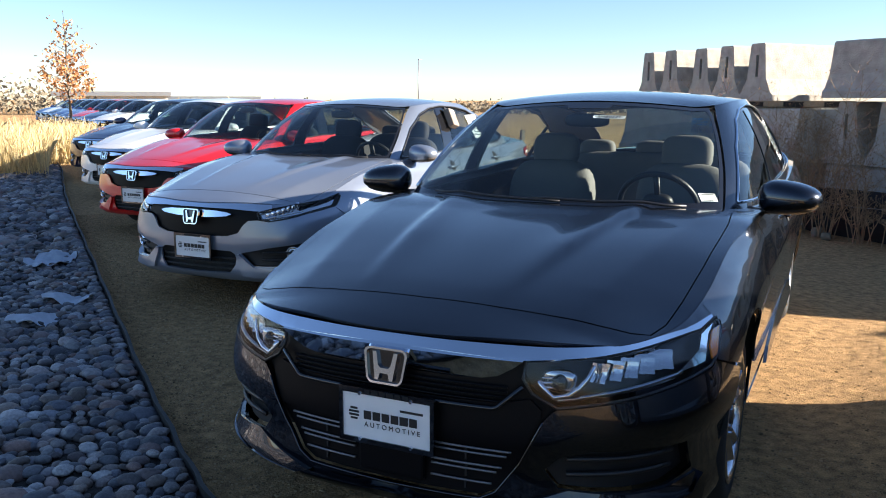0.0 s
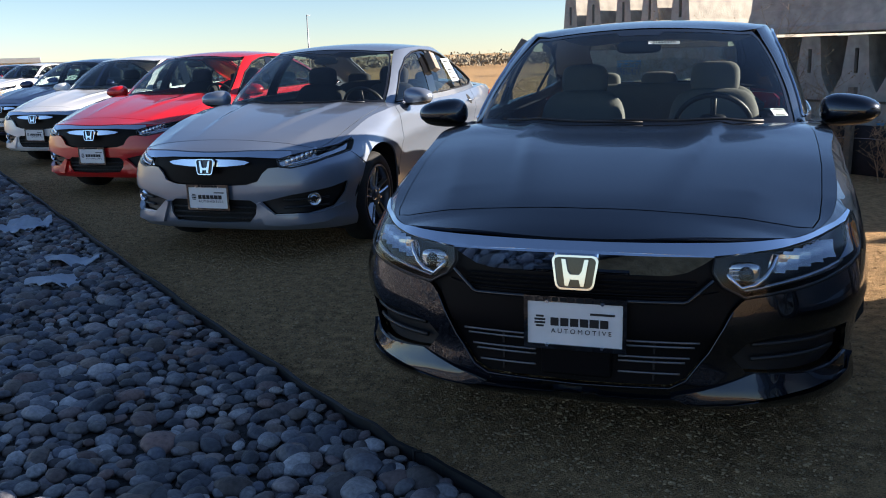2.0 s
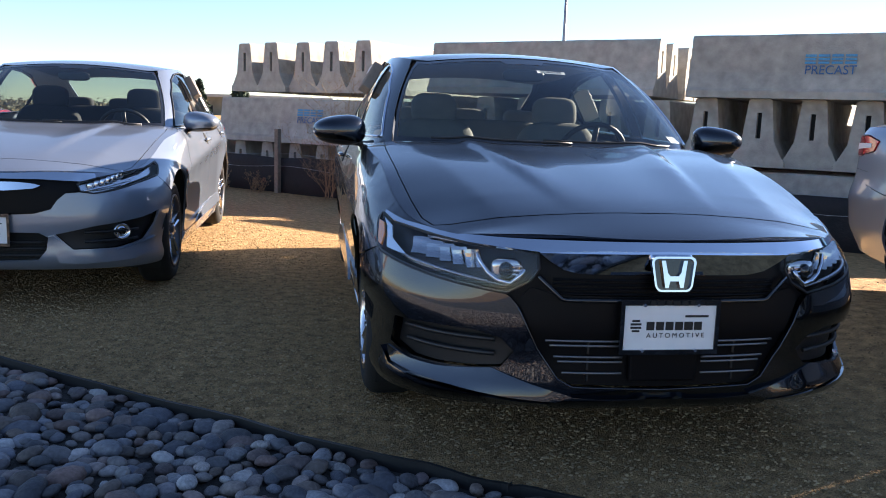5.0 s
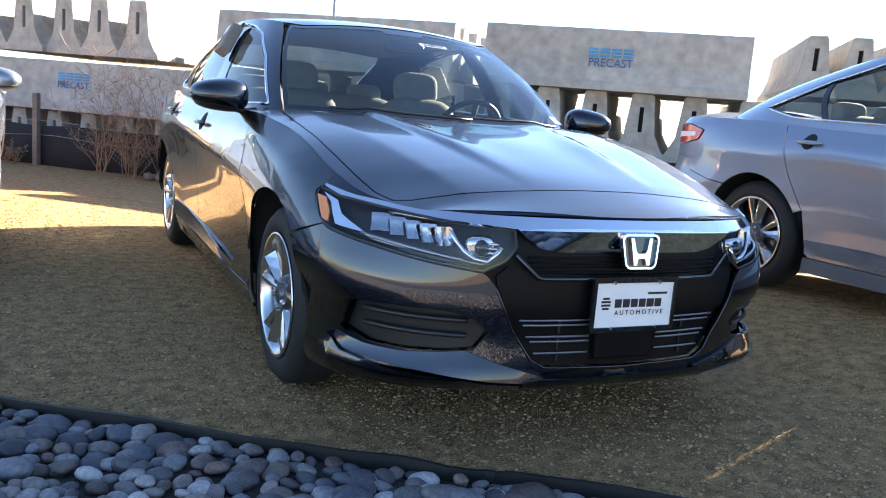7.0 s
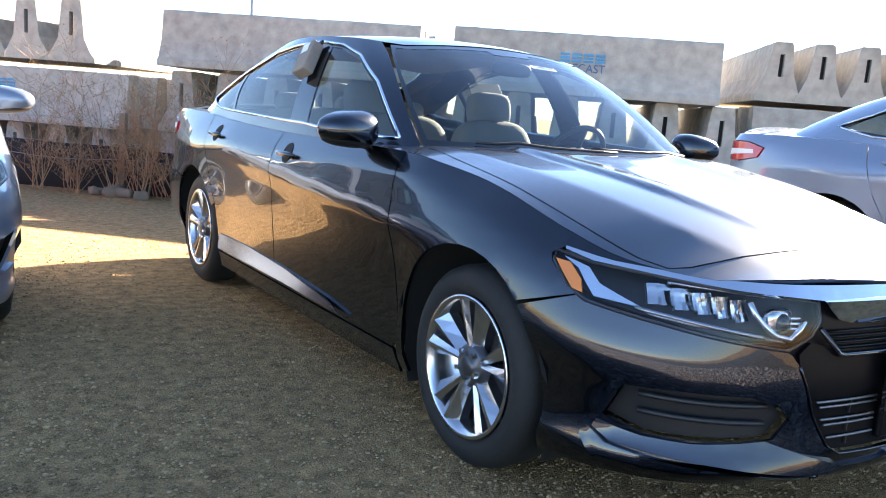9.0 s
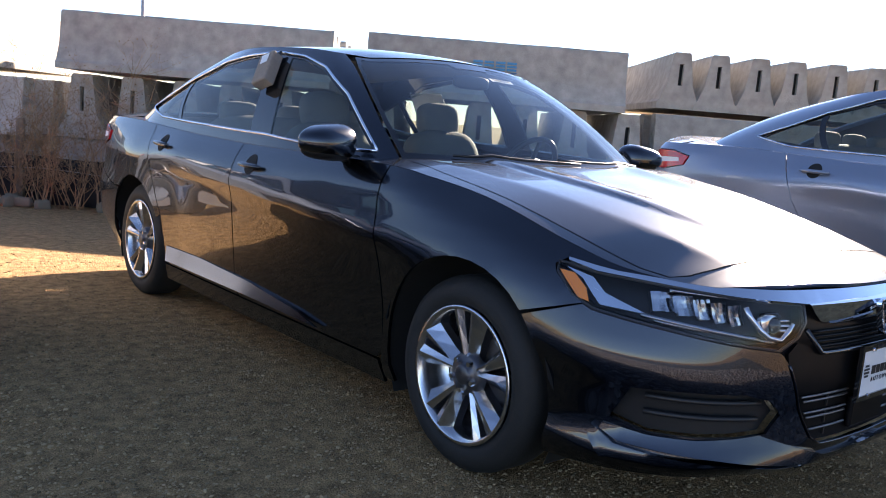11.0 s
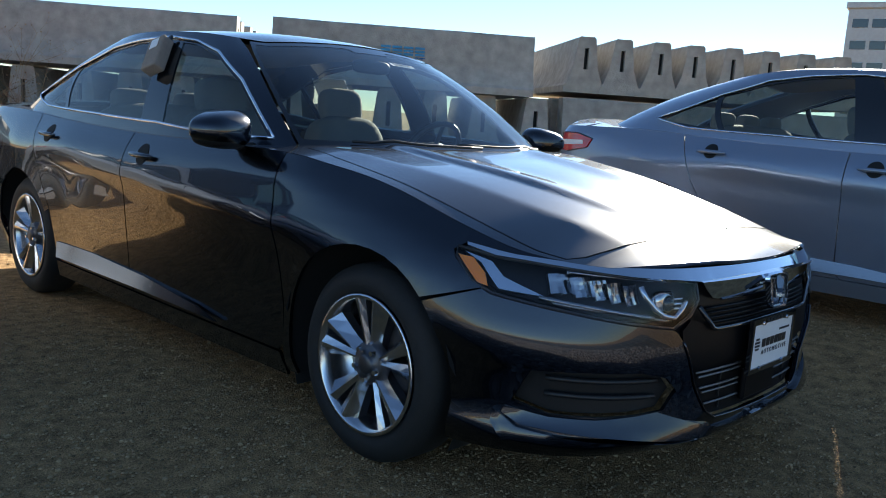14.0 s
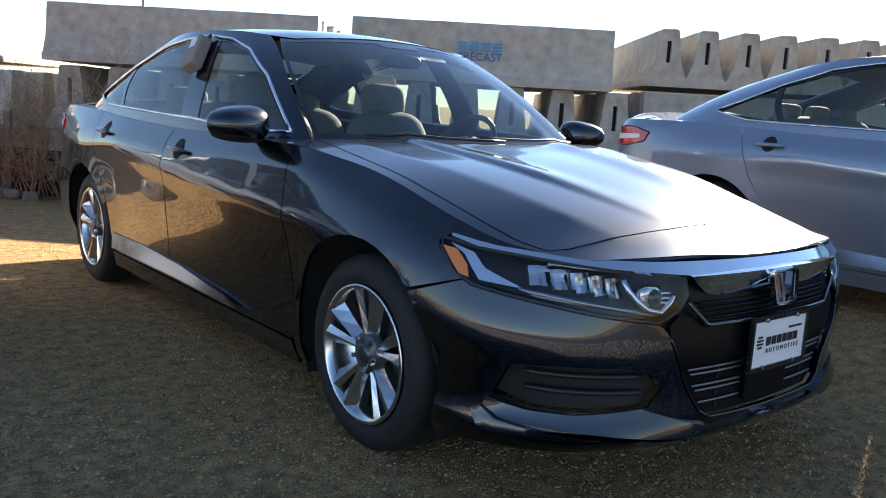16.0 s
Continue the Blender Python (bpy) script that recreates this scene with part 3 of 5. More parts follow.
def interior(car, b, cloth, dash=SEAT_DARK):
    kx, ky, kz = b.k
    for x in (-.37, .37):
        seat(car, x * kx, 2.25 * ky, cloth)
    bench = new("rear_seat")
    bench.parent, bench.location = car, (0, 3.15 * ky, .32)
    blob("cushion", cloth, bench, (0, 0, .12), (.64 * kx, .26, .11), 5, 16)
    blob("backrest", cloth, bench, (0, .30, .46), (.64 * kx, .10, .31), 5, 16, rot=Matrix.Rotation(-.35, 3, "X"))
    for x in (-.38, 0, .38):
        blob("headrest", cloth, bench, (x * kx, .42, .77), (.12, .05, .07), 3.5, 12)
    v, f = fill([(-.70 * kx, 1.42 * ky), (.70 * kx, 1.42 * ky), (.72 * kx, 1.75 * ky), (.5 * kx, 1.84 * ky), (-.5 * kx, 1.84 * ky), (-.72 * kx, 1.75 * ky)], [], .08, lambda x, y: (x, y, (.95 + .03 * math.sin(min(1, max(0, (y / ky - 1.4) / .4)) * math.pi)) * kz), .25)
    link("dashboard", mesh_of("dashboard", v, f), dash, car)
    wl = new("steering_wheel")
    wl.parent, wl.location, wl.rotation_euler = car, (.37 * kx, 1.93 * ky, .93 * kz), (radians(-62), 0, 0)
    tube("ring", [(.18 * math.cos(a), .18 * math.sin(a), 0) for a in np.linspace(0, 2 * math.pi, 33)], .014, BLACK, wl)
    blob("hub", BLACK, wl, (0, -.01, -.01), (.075, .065, .03), 3, 12)
    for a in (0, 180, 270):
        tube("spoke", [(0, 0, -.01), (.17 * math.cos(radians(a)), .17 * math.sin(radians(a)), 0)], .015, BLACK, wl, flat=.5)
    blob("rear_view_mirror", BLACK, car, (0, 1.98 * ky, 1.325 * kz), (.11, .018, .032), 3.5, 12)
    bm = bmesh.new()
    box(bm, (0, 2.5 * ky, .36), (1.50 * kx, 3.4 * ky, .30), bevel=.03)
    box(bm, (0, .95 * ky, .5), (1.05 * kx, 1.1 * ky, .5), bevel=.03)
    box(bm, (0, 2.5 * ky, .62), (.22, 1.2, .22), bevel=.03)
    part("floor_pan", bm, DARK, car)
    v, f = fill([(-.68 * kx, 3.45 * ky), (.68 * kx, 3.45 * ky), (.6 * kx, 4.28 * ky), (-.6 * kx, 4.28 * ky)], [], .1, lambda x, y: (x, y, b.top(x, y) - .06), .05)
    link("parcel_shelf", mesh_of("parcel_shelf", v, f), SEAT_DARK, car)


def sedan(name, b, paint, style="accord", cloth=SEAT, inside_too=True, brand=True, wstyle="twin", h=0.035, plated=True):
    kx, ky, kz = b.k
    car = new(name)
    U, X = (lambda y: b.uy(y * ky)), (lambda x: b.ux(x * kx))
    Z = lambda z: z * kz
    zt = lambda u: float(np.interp(abs(u), b.u, b.zt)) - .0015
    zb = lambda u: float(b.zb(np.interp(abs(u), b.u, b.py))) + .001
    tl = lambda a, c, n=14: [(u, zt(u)) for u in np.linspace(a, c, n)]
    bl = lambda a, c, n=10: [(u, zb(u)) for u in np.linspace(a, c, n)]
    WF, WR, r = .94 * ky, 3.78 * ky, .392
    wz = .325
    uf, ur = b.uy(WF), b.uy(WR)
    q = lambda pts: [((X(a) if k == "x" else U(a)), Z(z)) for k, a, z in pts]
    archF = lambda a0, a1, n=16: arc(uf, wz, r, a0, a1, n)
    low = lambda u: zb(u) + .0
    if style == "accord":
        lamp = q([("x", .41, .712), ("x", .52, .721), ("x", .63, .726), ("x", .75, .735), ("y", .46, .748), ("y", .588, .765), ("y", .58, .738), ("y", .51, .682), ("y", .44, .655), ("x", .77, .630), ("x", .64, .607), ("x", .50, .589), ("x", .432, .625), ("x", .405, .665)])
        grille = [(0, Z(.724))] + q([("x", .412, .714), ("x", .403, .665), ("x", .43, .622), ("x", .497, .584), ("x", .466, .553), ("x", .402, .422), ("x", .337, .332), ("x", .29, .308)]) + [(0, Z(.300))]
        intake = q([("y", .31, .462), ("x", .72, .471), ("x", .59, .470), ("x", .51, .450), ("x", .468, .408), ("x", .51, .356), ("x", .60, .346), ("x", .70, .340), ("x", .79, .338), ("y", .36, .364)])
        seam = q([("y", .47, .663)])
        lower_inner = q([("x", .487, .577), ("x", .463, .55), ("x", .40, .42), ("x", .335, .33), ("x", .288, .305)]) + [(0, Z(.297))]
    else:
        lamp = q([("x", .50, .700), ("x", .60, .728), ("x", .72, .744), ("y", .45, .766), ("y", .625, .800), ("y", .61, .775), ("y", .54, .725), ("x", .80, .690), ("x", .70, .663), ("x", .585, .645), ("x", .515, .660)])
        grille = [(0, Z(.735))] + q([("x", .30, .733), ("x", .44, .716), ("x", .50, .700), ("x", .512, .660), ("x", .442, .652), ("x", .40, .617), ("x", .365, .566), ("x", .28, .543)]) + [(0, Z(.530))]
        intake = q([("y", .41, .530), ("x", .80, .502), ("x", .58, .467), ("x", .378, .424), ("x", .47, .340), ("x", .69, .338), ("y", .31, .362), ("y", .40, .445)])
        seam = q([("y", .52, .712)])
        lower_inner = q([("x", .51, .653), ("x", .44, .648), ("x", .398, .613), ("x", .363, .562), ("x", .28, .539)]) + [(0, Z(.526))]
    # bumper: from the middle below, out to the wheel, over the seam and back along the lamp and the grille
    lb = lamp[7:] if style == "accord" else lamp[6:]
    a0 = 180 + math.degrees(math.asin((wz - .235) / r))
    shrink = lambda pts, d: [(u, z - d) for u, z in pts]
    bumper = bl(0, b.uy(WF) - .374, 16) + archF(a0 - 8, 136) + seam + shrink(lb[:-2] if style == "accord" else lb[:-1], .004) + lower_inner
    holes = [intake, [(-u, z) for u, z in intake]]
    if style != "accord":
        lowg = [(0, Z(.44)), (X(.30), Z(.435)), (X(.345), Z(.408)), (X(.335), Z(.34)), (X(.29), Z(.285)), (0, Z(.275))]
        holes.append(both(lowg))
    skin("front_bumper", b, paint, car, both(bumper), holes, h)
    if style == "accord":
        chin = [(0, Z(.268))] + q([("x", .20, .269), ("x", .31, .274), ("x", .355, .262), ("x", .355, .230)]) + [(0, Z(.230))]
        skin("chin_lip", b, paint, car, both(chin), (), .02, off=lambda u, z: .018 - .35 * max(0, z - Z(.245)), rim=.02)
    # dark skins behind the openings
    for s in (1, -1):
        skin("intake_liner", b, BLACK, car, [(u, z) for u, z in intake], (), h, off=-.035, side=s, rim=0)
        for k in range(2):
            zz = Z(.44 - .035 * k) if style == "accord" else Z(.43 - .04 * k)
            pts = [b.belt(X(x), zz - .012 * k, -.018) for x in np.linspace(.53, .80, 10)]
            tube("intake_rib", [(s * p[0], p[1], p[2]) for p in pts], .008, BLACK, car)
        # lower blade
        if style == "accord":
            up = q([("x", .29, .280), ("x", .42, .316), ("x", .535, .354), ("x", .60, .346), ("x", .70, .335), ("x", .79, .333), ("y", .375, .345), ("y", .385, .325), ("y", .33, .302), ("x", .76, .297), ("x", .65, .289), ("x", .47, .270), ("x", .34, .262)])
            skin("upper_blade", b, paint, car, up, (), .02, off=lambda u, z: .004 + .22 * max(0, Z(.35) - z), side=s, rim=.03)
            lo = q([("x", .36, .250), ("x", .47, .259), ("x", .65, .277), ("x", .77, .285), ("y", .34, .296), ("y", .405, .335), ("y", .41, .30), ("y", .37, .252), ("x", .80, .236), ("x", .65, .233), ("x", .47, .230), ("x", .36, .229)])
            skin("lower_blade", b, paint, car, lo, (), .02, off=lambda u, z: .020 - .25 * max(0, Z(.275) - z), side=s, rim=.03)
        else:
            skin("bumper_blade", b, paint, car, q([("x", .348, .416), ("x", .374, .420), ("x", .478, .334), ("x", .68, .328), ("x", .78, .345), ("y", .37, .372), ("y", .40, .375), ("y", .36, .30), ("x", .76, .27), ("x", .52, .262), ("x", .40, .272)]), (), h, off=.022, side=s, rim=.04)
            fl = new("fog_lamp")
            fl.parent = car
            p = b.belt(X(.72), Z(.425), -.012)
            fl.location = (s * p[0], p[1], p[2])
            fl.rotation_euler = (0, 0, s * radians(28))
            v, f = lathe([(.0, .02), (-.012, .032), (.0, .038), (.004, .042), (-.02, .046)], 24)
            ob = link("bezel", mesh_of("bezel", v, f), CHROME, fl, "chrome bezel")
            ob.rotation_euler = (0, 0, radians(-90))
            blob("bulb", CLEAR, fl, (0, .008, 0), (.03, .008, .03), 2, 10)
        # headlamp
        hl = new("headlight")
        hl.parent = car
        skin("housing", b, LAMP_DARK if style == "accord" else REFLECTOR, hl, lamp, (), h, off=-.05, side=s, rim=0)
        skin("lens", b, CLEAR, hl, lamp, (), h, off=.002, side=s, rim=0, label="clear plastic lens").visible_shadow = False
        edge = [b.belt(u, z, -.004) for u, z in resample(lamp + [], .05)]
        edge = [(s * p[0], p[1], p[2]) for p in edge]
        tube("lamp_edge", edge + edge[:1], .0045, BLACK, hl, n=6)
        if style == "accord":
            am = q([("y", .575, .744), ("y", .535, .712), ("y", .49, .678), ("y", .455, .672), ("y", .475, .705), ("y", .525, .740)])
            skin("amber_reflector", b, AMBER, hl, am, (), .02, off=-.001, side=s, rim=.006, label="amber side reflector")
            skin("side_guide", b, CHROME, hl, q([("y", .56, .752), ("y", .50, .728), ("y", .46, .695), ("y", .425, .668), ("x", .81, .662), ("y", .42, .700), ("y", .47, .735)]), (), .02, off=-.010, side=s, rim=.006, label="clear bright light guide")
            for k in range(5):
                x0 = .585 + .044 * k
                u0, u1 = X(x0), X(x0 + .044)
                z0, z1 = Z(.652 + .005 * k), Z(.706 + .004 * k)
                lean = .016
                for m0, m1, deep in ((0, .5, -.052), (.5, 1, -.040)):
                    ua, uc = u0 + (u1 - u0) * m0, u0 + (u1 - u0) * m1
                    skin("lamp_cell", b, REFLECTOR, hl, [(ua, z0), (uc - .003, z0), (uc - .003 + lean, z1), (ua + lean, z1)], (), .012, off=lambda u, z, ua=ua, z0=z0, deep=deep: deep + .7 * (u - ua) + .25 * abs(z - z0 - .025), side=s, rim=.012, label="faceted chrome reflector", smooth=False)
            bowl = b.belt(X(.508), Z(.655), -.045)
            blob("reflector_bowl", REFLECTOR, hl, (s * bowl[0], bowl[1], bowl[2]), (.050, .022, .036), 3, 16, label="chrome low beam bowl")
            bowl = b.belt(X(.508), Z(.655), -.024)
            blob("projector", GLOSS_BLACK, hl, (s * bowl[0], bowl[1], bowl[2]), (.022, .02, .024), 2, 14, label="dark glass projector")
            for k in range(3):
                pts = [b.belt(X(x), Z(.642 + .013 * k), -.018) for x in np.linspace(.488, .455, 5)]
                tube("bowl_rib", [(s * p[0], p[1], p[2]) for p in pts], .0035, CHROME, hl)
            pts = [b.belt(X(x), Z(z), -.012) for x, z in ((.598, .704), (.585, .675), (.56, .645), (.53, .624), (.49, .616), (.462, .640), (.448, .662))]
            tube("hook_guide", [(s * p[0], p[1], p[2]) for p in pts], .0075, CHROME, hl, "bright hooked light guide")
            for z0, z1, x0, x1, rr in ((.608, .648, .50, .80, .004), (.618, .658, .56, .82, .007), (.716, .728, .46, .78, .005)):
                pts = [b.belt(X(x), Z(z0 + (z1 - z0) * (x - x0) / (x1 - x0)), -.014) for x in np.linspace(x0, x1, 14)]
                tube("light_guide", [(s * p[0], p[1], p[2]) for p in pts], rr, TRIM, hl)
        else:
            for k in range(7):
                p = b.belt(X(.57 + .033 * k), Z(.682 + .0095 * k), -.03)
                blob("lamp_cell", CHROME, hl, (s * p[0], p[1], p[2]), (.017, .014, .024), 3, 8, label="chrome reflector cell")
            pts = [b.belt(X(.53 + .032 * k), Z(.658 + .006 * k), -.012) for k in range(9)]
            tube("light_guide", [(s * p[0], p[1], p[2]) for p in pts], .006, CHROME, hl)
    # grille
    gr = new("grille")
    gr.parent = car
    skin("surround", b, GRILLE, gr, both(grille), (), h, off=-.022, rim=0)
    if style == "accord":
        wing = [(0, Z(.722))] + q([("x", .405, .716), ("x", .375, .692), ("x", .33, .664), ("x", .28, .653), ("x", .2, .650)]) + [(0, Z(.650))]
        skin("wing_bar", b, CHROME, gr, both(wing), (), .03, off=lambda u, z: .012 - .034 * (Z(.704) - z) / .06, rim=.02, label="polished chrome wing bar")
        for k in range(4):
            zz = Z(.634 - .014 * k)
            tube("upper_slat", [b.belt(u, zz, -.012) for u in np.linspace(-X(.36), X(.36), 25)], .0035, GRILLE, gr)
        vl = q([("x", .335, .579), ("x", .405, .645)])
        line = [b.belt(-u, z, .0) for u, z in reversed(vl)] + [b.belt(u, Z(.575), .0) for u in np.linspace(-X(.32), X(.32), 21)] + [b.belt(u, z, .0) for u, z in vl]
        tube("trim_line", line, .007, GLOSS_BLACK, gr)
        bar = [(0, Z(.585))] + q([("x", .33, .588), ("x", .425, .607), ("x", .458, .578), ("x", .455, .553), ("x", .43, .50), ("x", .415, .468)]) + [(0, Z(.468))]
        skin("centre_panel", b, GRILLE, gr, both(bar), (), .03, off=-.010, rim=.02)
        for k in range(5):
            zz = Z((.446, .431, .395, .380, .345)[k])
            half = X(.375 - .014 * k)
            for a, c in ((-half, -X(.13)), (X(.13), half)):
                tube("lower_slat", [b.belt(u, zz, -.014) for u in np.linspace(a, c, 10)], .0034, SLAT, gr, "grey horizontal slat")
            for x in (-.24, .24):
                p = b.belt(X(x), zz - .012, -.018)
                bm = bmesh.new()
                box(bm, p, (.006, .006, .026))
                part("slat_clip", bm, BLACK, gr)
        bm = bmesh.new()
        p = b.belt(0, Z(.36), -.01)
        box(bm, (0, p[1], Z(.37)), (.22, .02, .10), bevel=.008)
        part("sensor_cover", bm, GRILLE, gr)
        lo = lower_inner[1:]
        pts = [(-u, z) for u, z in lo] + [(u, z) for u, z in reversed(lo[:-1])]
        dense = []
        for (a, c), (d, e) in zip(pts, pts[1:]):
            dense += [b.belt(a + (d - a) * i / 8, c + (e - c) * i / 8, .002) for i in range(8)]
        tube("opening_trim", dense + [b.belt(*pts[-1], .002)], .0032, paint, gr, "thin painted trim")
        low_e = [(0, Z(.727))] + q([("x", .20, .725), ("x", .405, .718), ("x", .50, .725), ("x", .63, .731), ("x", .75, .740), ("y", .46, .754), ("y", .555, .772)])
        top_e = [(u, min(z - .002, Z(.752))) for u, z in tl(0, X(.60), 14)] + q([("x", .66, .751), ("x", .75, .754), ("y", .40, .760), ("y", .46, .766), ("y", .56, .779)])
        skin("chrome_strip", b, CHROME, car, both(low_e + list(reversed(top_e))), (), .02, off=lambda u, z: .004 + .18 * max(0, zt(u) - z), rim=.015, label="bright chrome strip")
        lid = tl(X(.60), U(.568), 12)
        for s in (1, -1):
            skin("lamp_lid", b, paint, car, [(u, z - .004) for u, z in top_e[13:]] + [(lid[-1][0], Z(.777))] + list(reversed(lid)), (), .02, off=.0, side=s, rim=.006)
        em = (-.008, .664, 1.02)
        pl = (-.004, .498)
    else:
        wing = [(0, Z(.712))] + q([("x", .20, .709), ("x", .285, .700), ("x", .318, .690), ("x", .28, .675), ("x", .15, .664)]) + [(0, Z(.660))]
        skin("wing_bar", b, CHROME, gr, both(wing), (), .03, off=lambda u, z: .012 + .004 * (Z(.71) - z) / .05, rim=.03, label="polished chrome wing bar")
        strip = tl(0, X(.60), 24)
        low_e = [(0, Z(.726))] + q([("x", .30, .724), ("x", .44, .716), ("x", .52, .712), ("x", .60, .731)])
        skin("chrome_strip", b, CHROME, car, both(low_e + list(reversed([(u, z - .006) for u, z in strip]))), (), .025, off=.003, rim=.012, label="chrome strip")
        lid = tl(X(.60), U(.605), 14)
        for s in (1, -1):
            skin("lamp_lid", b, paint, car, [(u, z + .004) for u, z in lamp[1:5]] + list(reversed(lid)), (), .03, side=s, rim=.006)
        for k in range(3):
            tube("lower_slat", [b.belt(u, Z(.38 - .035 * k), -.02) for u in np.linspace(-X(.33), X(.33), 17)], .007, BLACK, gr)
        skin("lower_liner", b, DARK, gr, both([(0, Z(.45)), (X(.36), Z(.445)), (X(.40), Z(.33)), (X(.33), Z(.265)), (0, Z(.265))]), (), .05, off=-.04, rim=0)
        em = (-.022, .664, 1.0)
        pl = (-.012, .452)
    if brand:
        emblem(car, em[0], Z(em[1]), em[2])
    if plated:
        plate(car, pl[0], Z(pl[1]) if style != "accord" else pl[1])
    # top: nose, fenders and cowl as one, the hood let into it
    hx = [(0, .226), (.27, .233), (.42, .247), (.55, .266), (.64, .286), (.69, .318), (.716, .40), (.736, .55), (.757, .8), (.768, 1.05), (.772, 1.25), (.762, 1.42), (.45, 1.30), (0, 1.26)]
    hx = [(x * kx, y * ky) for x, y in hx]
    g = .0035
    hood = both([(x - (g if x > .3 else 0), y + (g if y < .3 * ky else 0)) for x, y in hx])
    n0 = [i for i in range(0, len(b.u)) if b.ty[i] <= 1.75 * ky][::3]
    outl = both([(b.tx[i], b.ty[i]) for i in n0] + [(b.tx[n0[-1]] - .09 * kx, b.ty[n0[-1]]), (.5 * kx, 1.43 * ky), (0, 1.40 * ky)])
    skin("front_panel", b, paint, car, outl, [both(hx)], .03, "top")
    skin("hood", b, paint, car, hood, (), .022, "top", off=.001)
    # near-black sheet added below the hood, standing in for shade in its gaps
    skin("hood_liner", b, DARK, car, both([(x * 1.02, y) for x, y in hx]), (), .08, "top", off=-.02, rim=0)
    skin("cowl", b, BLACK, car, both([(0, 1.27 * ky), (.45 * kx, 1.31 * ky), (.72 * kx, 1.43 * ky), (.74 * kx, 1.60 * ky), (.45 * kx, 1.46 * ky), (0, 1.43 * ky)]), (), .06, "top", off=-.008, rim=0)
    for s, w0, w1 in ((1, (.58, 1.46), (-.05, 1.50)), (-1, (.08, 1.42), (-.55, 1.55))):
        pts = []
        for i in range(9):
            x = (w0[0] + (w1[0] - w0[0]) * i / 8) * kx
            gs = np.interp(abs(x), b.gb[:60, 0], b.gs[:60])
            vv = .012 + .02 * i / 8
            pts.append(b.glass(math.copysign(gs, x), vv, .012))
        tube("wiper", pts, .0055, BLACK, car)
    # sides
    for s in (1, -1):
        am = 180 - 44
        fen = tl(U(.566) if style == "accord" else U(.61), U(1.418), 18) + [(U(1.42), Z(.85)), (U(1.395), Z(.72)), (U(1.36), Z(.45)), (U(1.375), Z(.19))] + archF(-20, am - 2, 18) + [(u, z + .004) for u, z in seam] + ([(U(.52), Z(.69)), (U(.582), Z(.735)), (U(.594), Z(.756)), (U(.568), Z(.774))] if style == "accord" else [(U(.552), Z(.733)), (U(.622), Z(.782))])
        skin("fender", b, paint, car, fen, (), h, side=s)
        fd = tl(U(1.425), U(2.543), 16) + [(U(2.545), Z(.55)), (U(2.54), Z(.30)), (U(2.50), Z(.262)), (U(1.40), Z(.262)), (U(1.367), Z(.30)), (U(1.367), Z(.45)), (U(1.402), Z(.72)), (U(1.427), Z(.85))]
        door = skin("front_door", b, paint, car, fd, (), h, side=s)
        rd = tl(U(2.55), U(3.62), 16) + [(U(3.55), Z(.85)), (U(3.50), Z(.72)), (ur - .385, Z(.52)), (ur - .415, Z(.36)), (ur - .43, Z(.28)), (U(3.3), Z(.262)), (U(2.51), Z(.262)), (U(2.547), Z(.30)), (U(2.552), Z(.55))]
        door2 = skin("rear_door", b, paint, car, rd, (), h, side=s)
        skin("sill", b, paint, car, bl(U(1.372), ur - .39, 14) + [(ur - .42, Z(.256)), (U(1.39), Z(.256))], (), h, side=s, off=.004)
        skin("sill_trim", b, TRIM if style == "accord" else paint, car, q([("y", 3.30, .285), ("y", 3.33, .36), ("y", 2.9, .365), ("y", 2.4, .35), ("y", 1.95, .315), ("y", 1.78, .285), ("y", 2.4, .29)]), (), h, side=s, off=lambda u, z: .006 + .32 * (Z(.36) - z), rim=.015, label="bright sill moulding")
        tail_u = U(4.42)
        qp = tl(U(3.628), U(4.80), 16) + [(U(4.80), Z(.962)), (U(4.52), Z(.962)), (U(4.352), Z(.928)), (U(4.394), Z(.86)), (U(4.60), Z(.823)), (U(4.8), Z(.823)), (U(4.8), Z(.76)), (U(4.7), Z(.752)), (U(4.43), Z(.737)), (U(4.43), Z(.66)), (U(4.2), Z(.62))] + [(ur + .372 * math.cos(radians(a)), wz + .372 * math.sin(radians(a))) for a in np.linspace(50, 152, 16)] + [(ur - .378, Z(.52)), (U(3.507), Z(.72)), (U(3.557), Z(.85))]
        skin("rear_quarter", b, paint, car, qp, (), h, side=s)
        tlp = [(U(4.52), Z(.955)), (U(4.36), Z(.925)), (U(4.40), Z(.865)), (U(4.60), Z(.83)), (U(4.80), Z(.83)), (U(4.80), Z(.955))]
        tll = new("tail_light")
        tll.parent = car
        skin("lens", b, RED_LENS, tll, tlp, (), h, side=s, off=.008, rim=.03, label="red plastic tail lens")
        skin("clear_band", b, PLATE, tll, [(U(4.44), Z(.885)), (U(4.72), Z(.865)), (U(4.72), Z(.905)), (U(4.45), Z(.912))], (), h, side=s, off=.011, rim=.004, label="pale reversing band")
        # handles
        for ob, y, z in ((door, 2.375, .878), (door2, 3.38, .905)):
            p0 = [b.belt(U(y + d), Z(z + .012 * d), .012 + .014 * (1 - (d / .105) ** 2)) for d in np.linspace(-.10, .10, 9)]
            hd = tube("door_handle", [(s * p[0], p[1], p[2]) for p in p0], [.006, .012, .014, .014, .014, .014, .014, .012, .006], paint, ob, "painted pull handle", 10, .9)
            c = b.belt(U(y + .02), Z(z), .0)
            # flat near-black disc, painting in the shade of the handle's recess
            rec = skin("handle_recess", b, DARK, ob, arc(U(y + .01), Z(z + .004), .045, 0, 345, 16), (), .03, side=s, off=.0025, rim=.002)
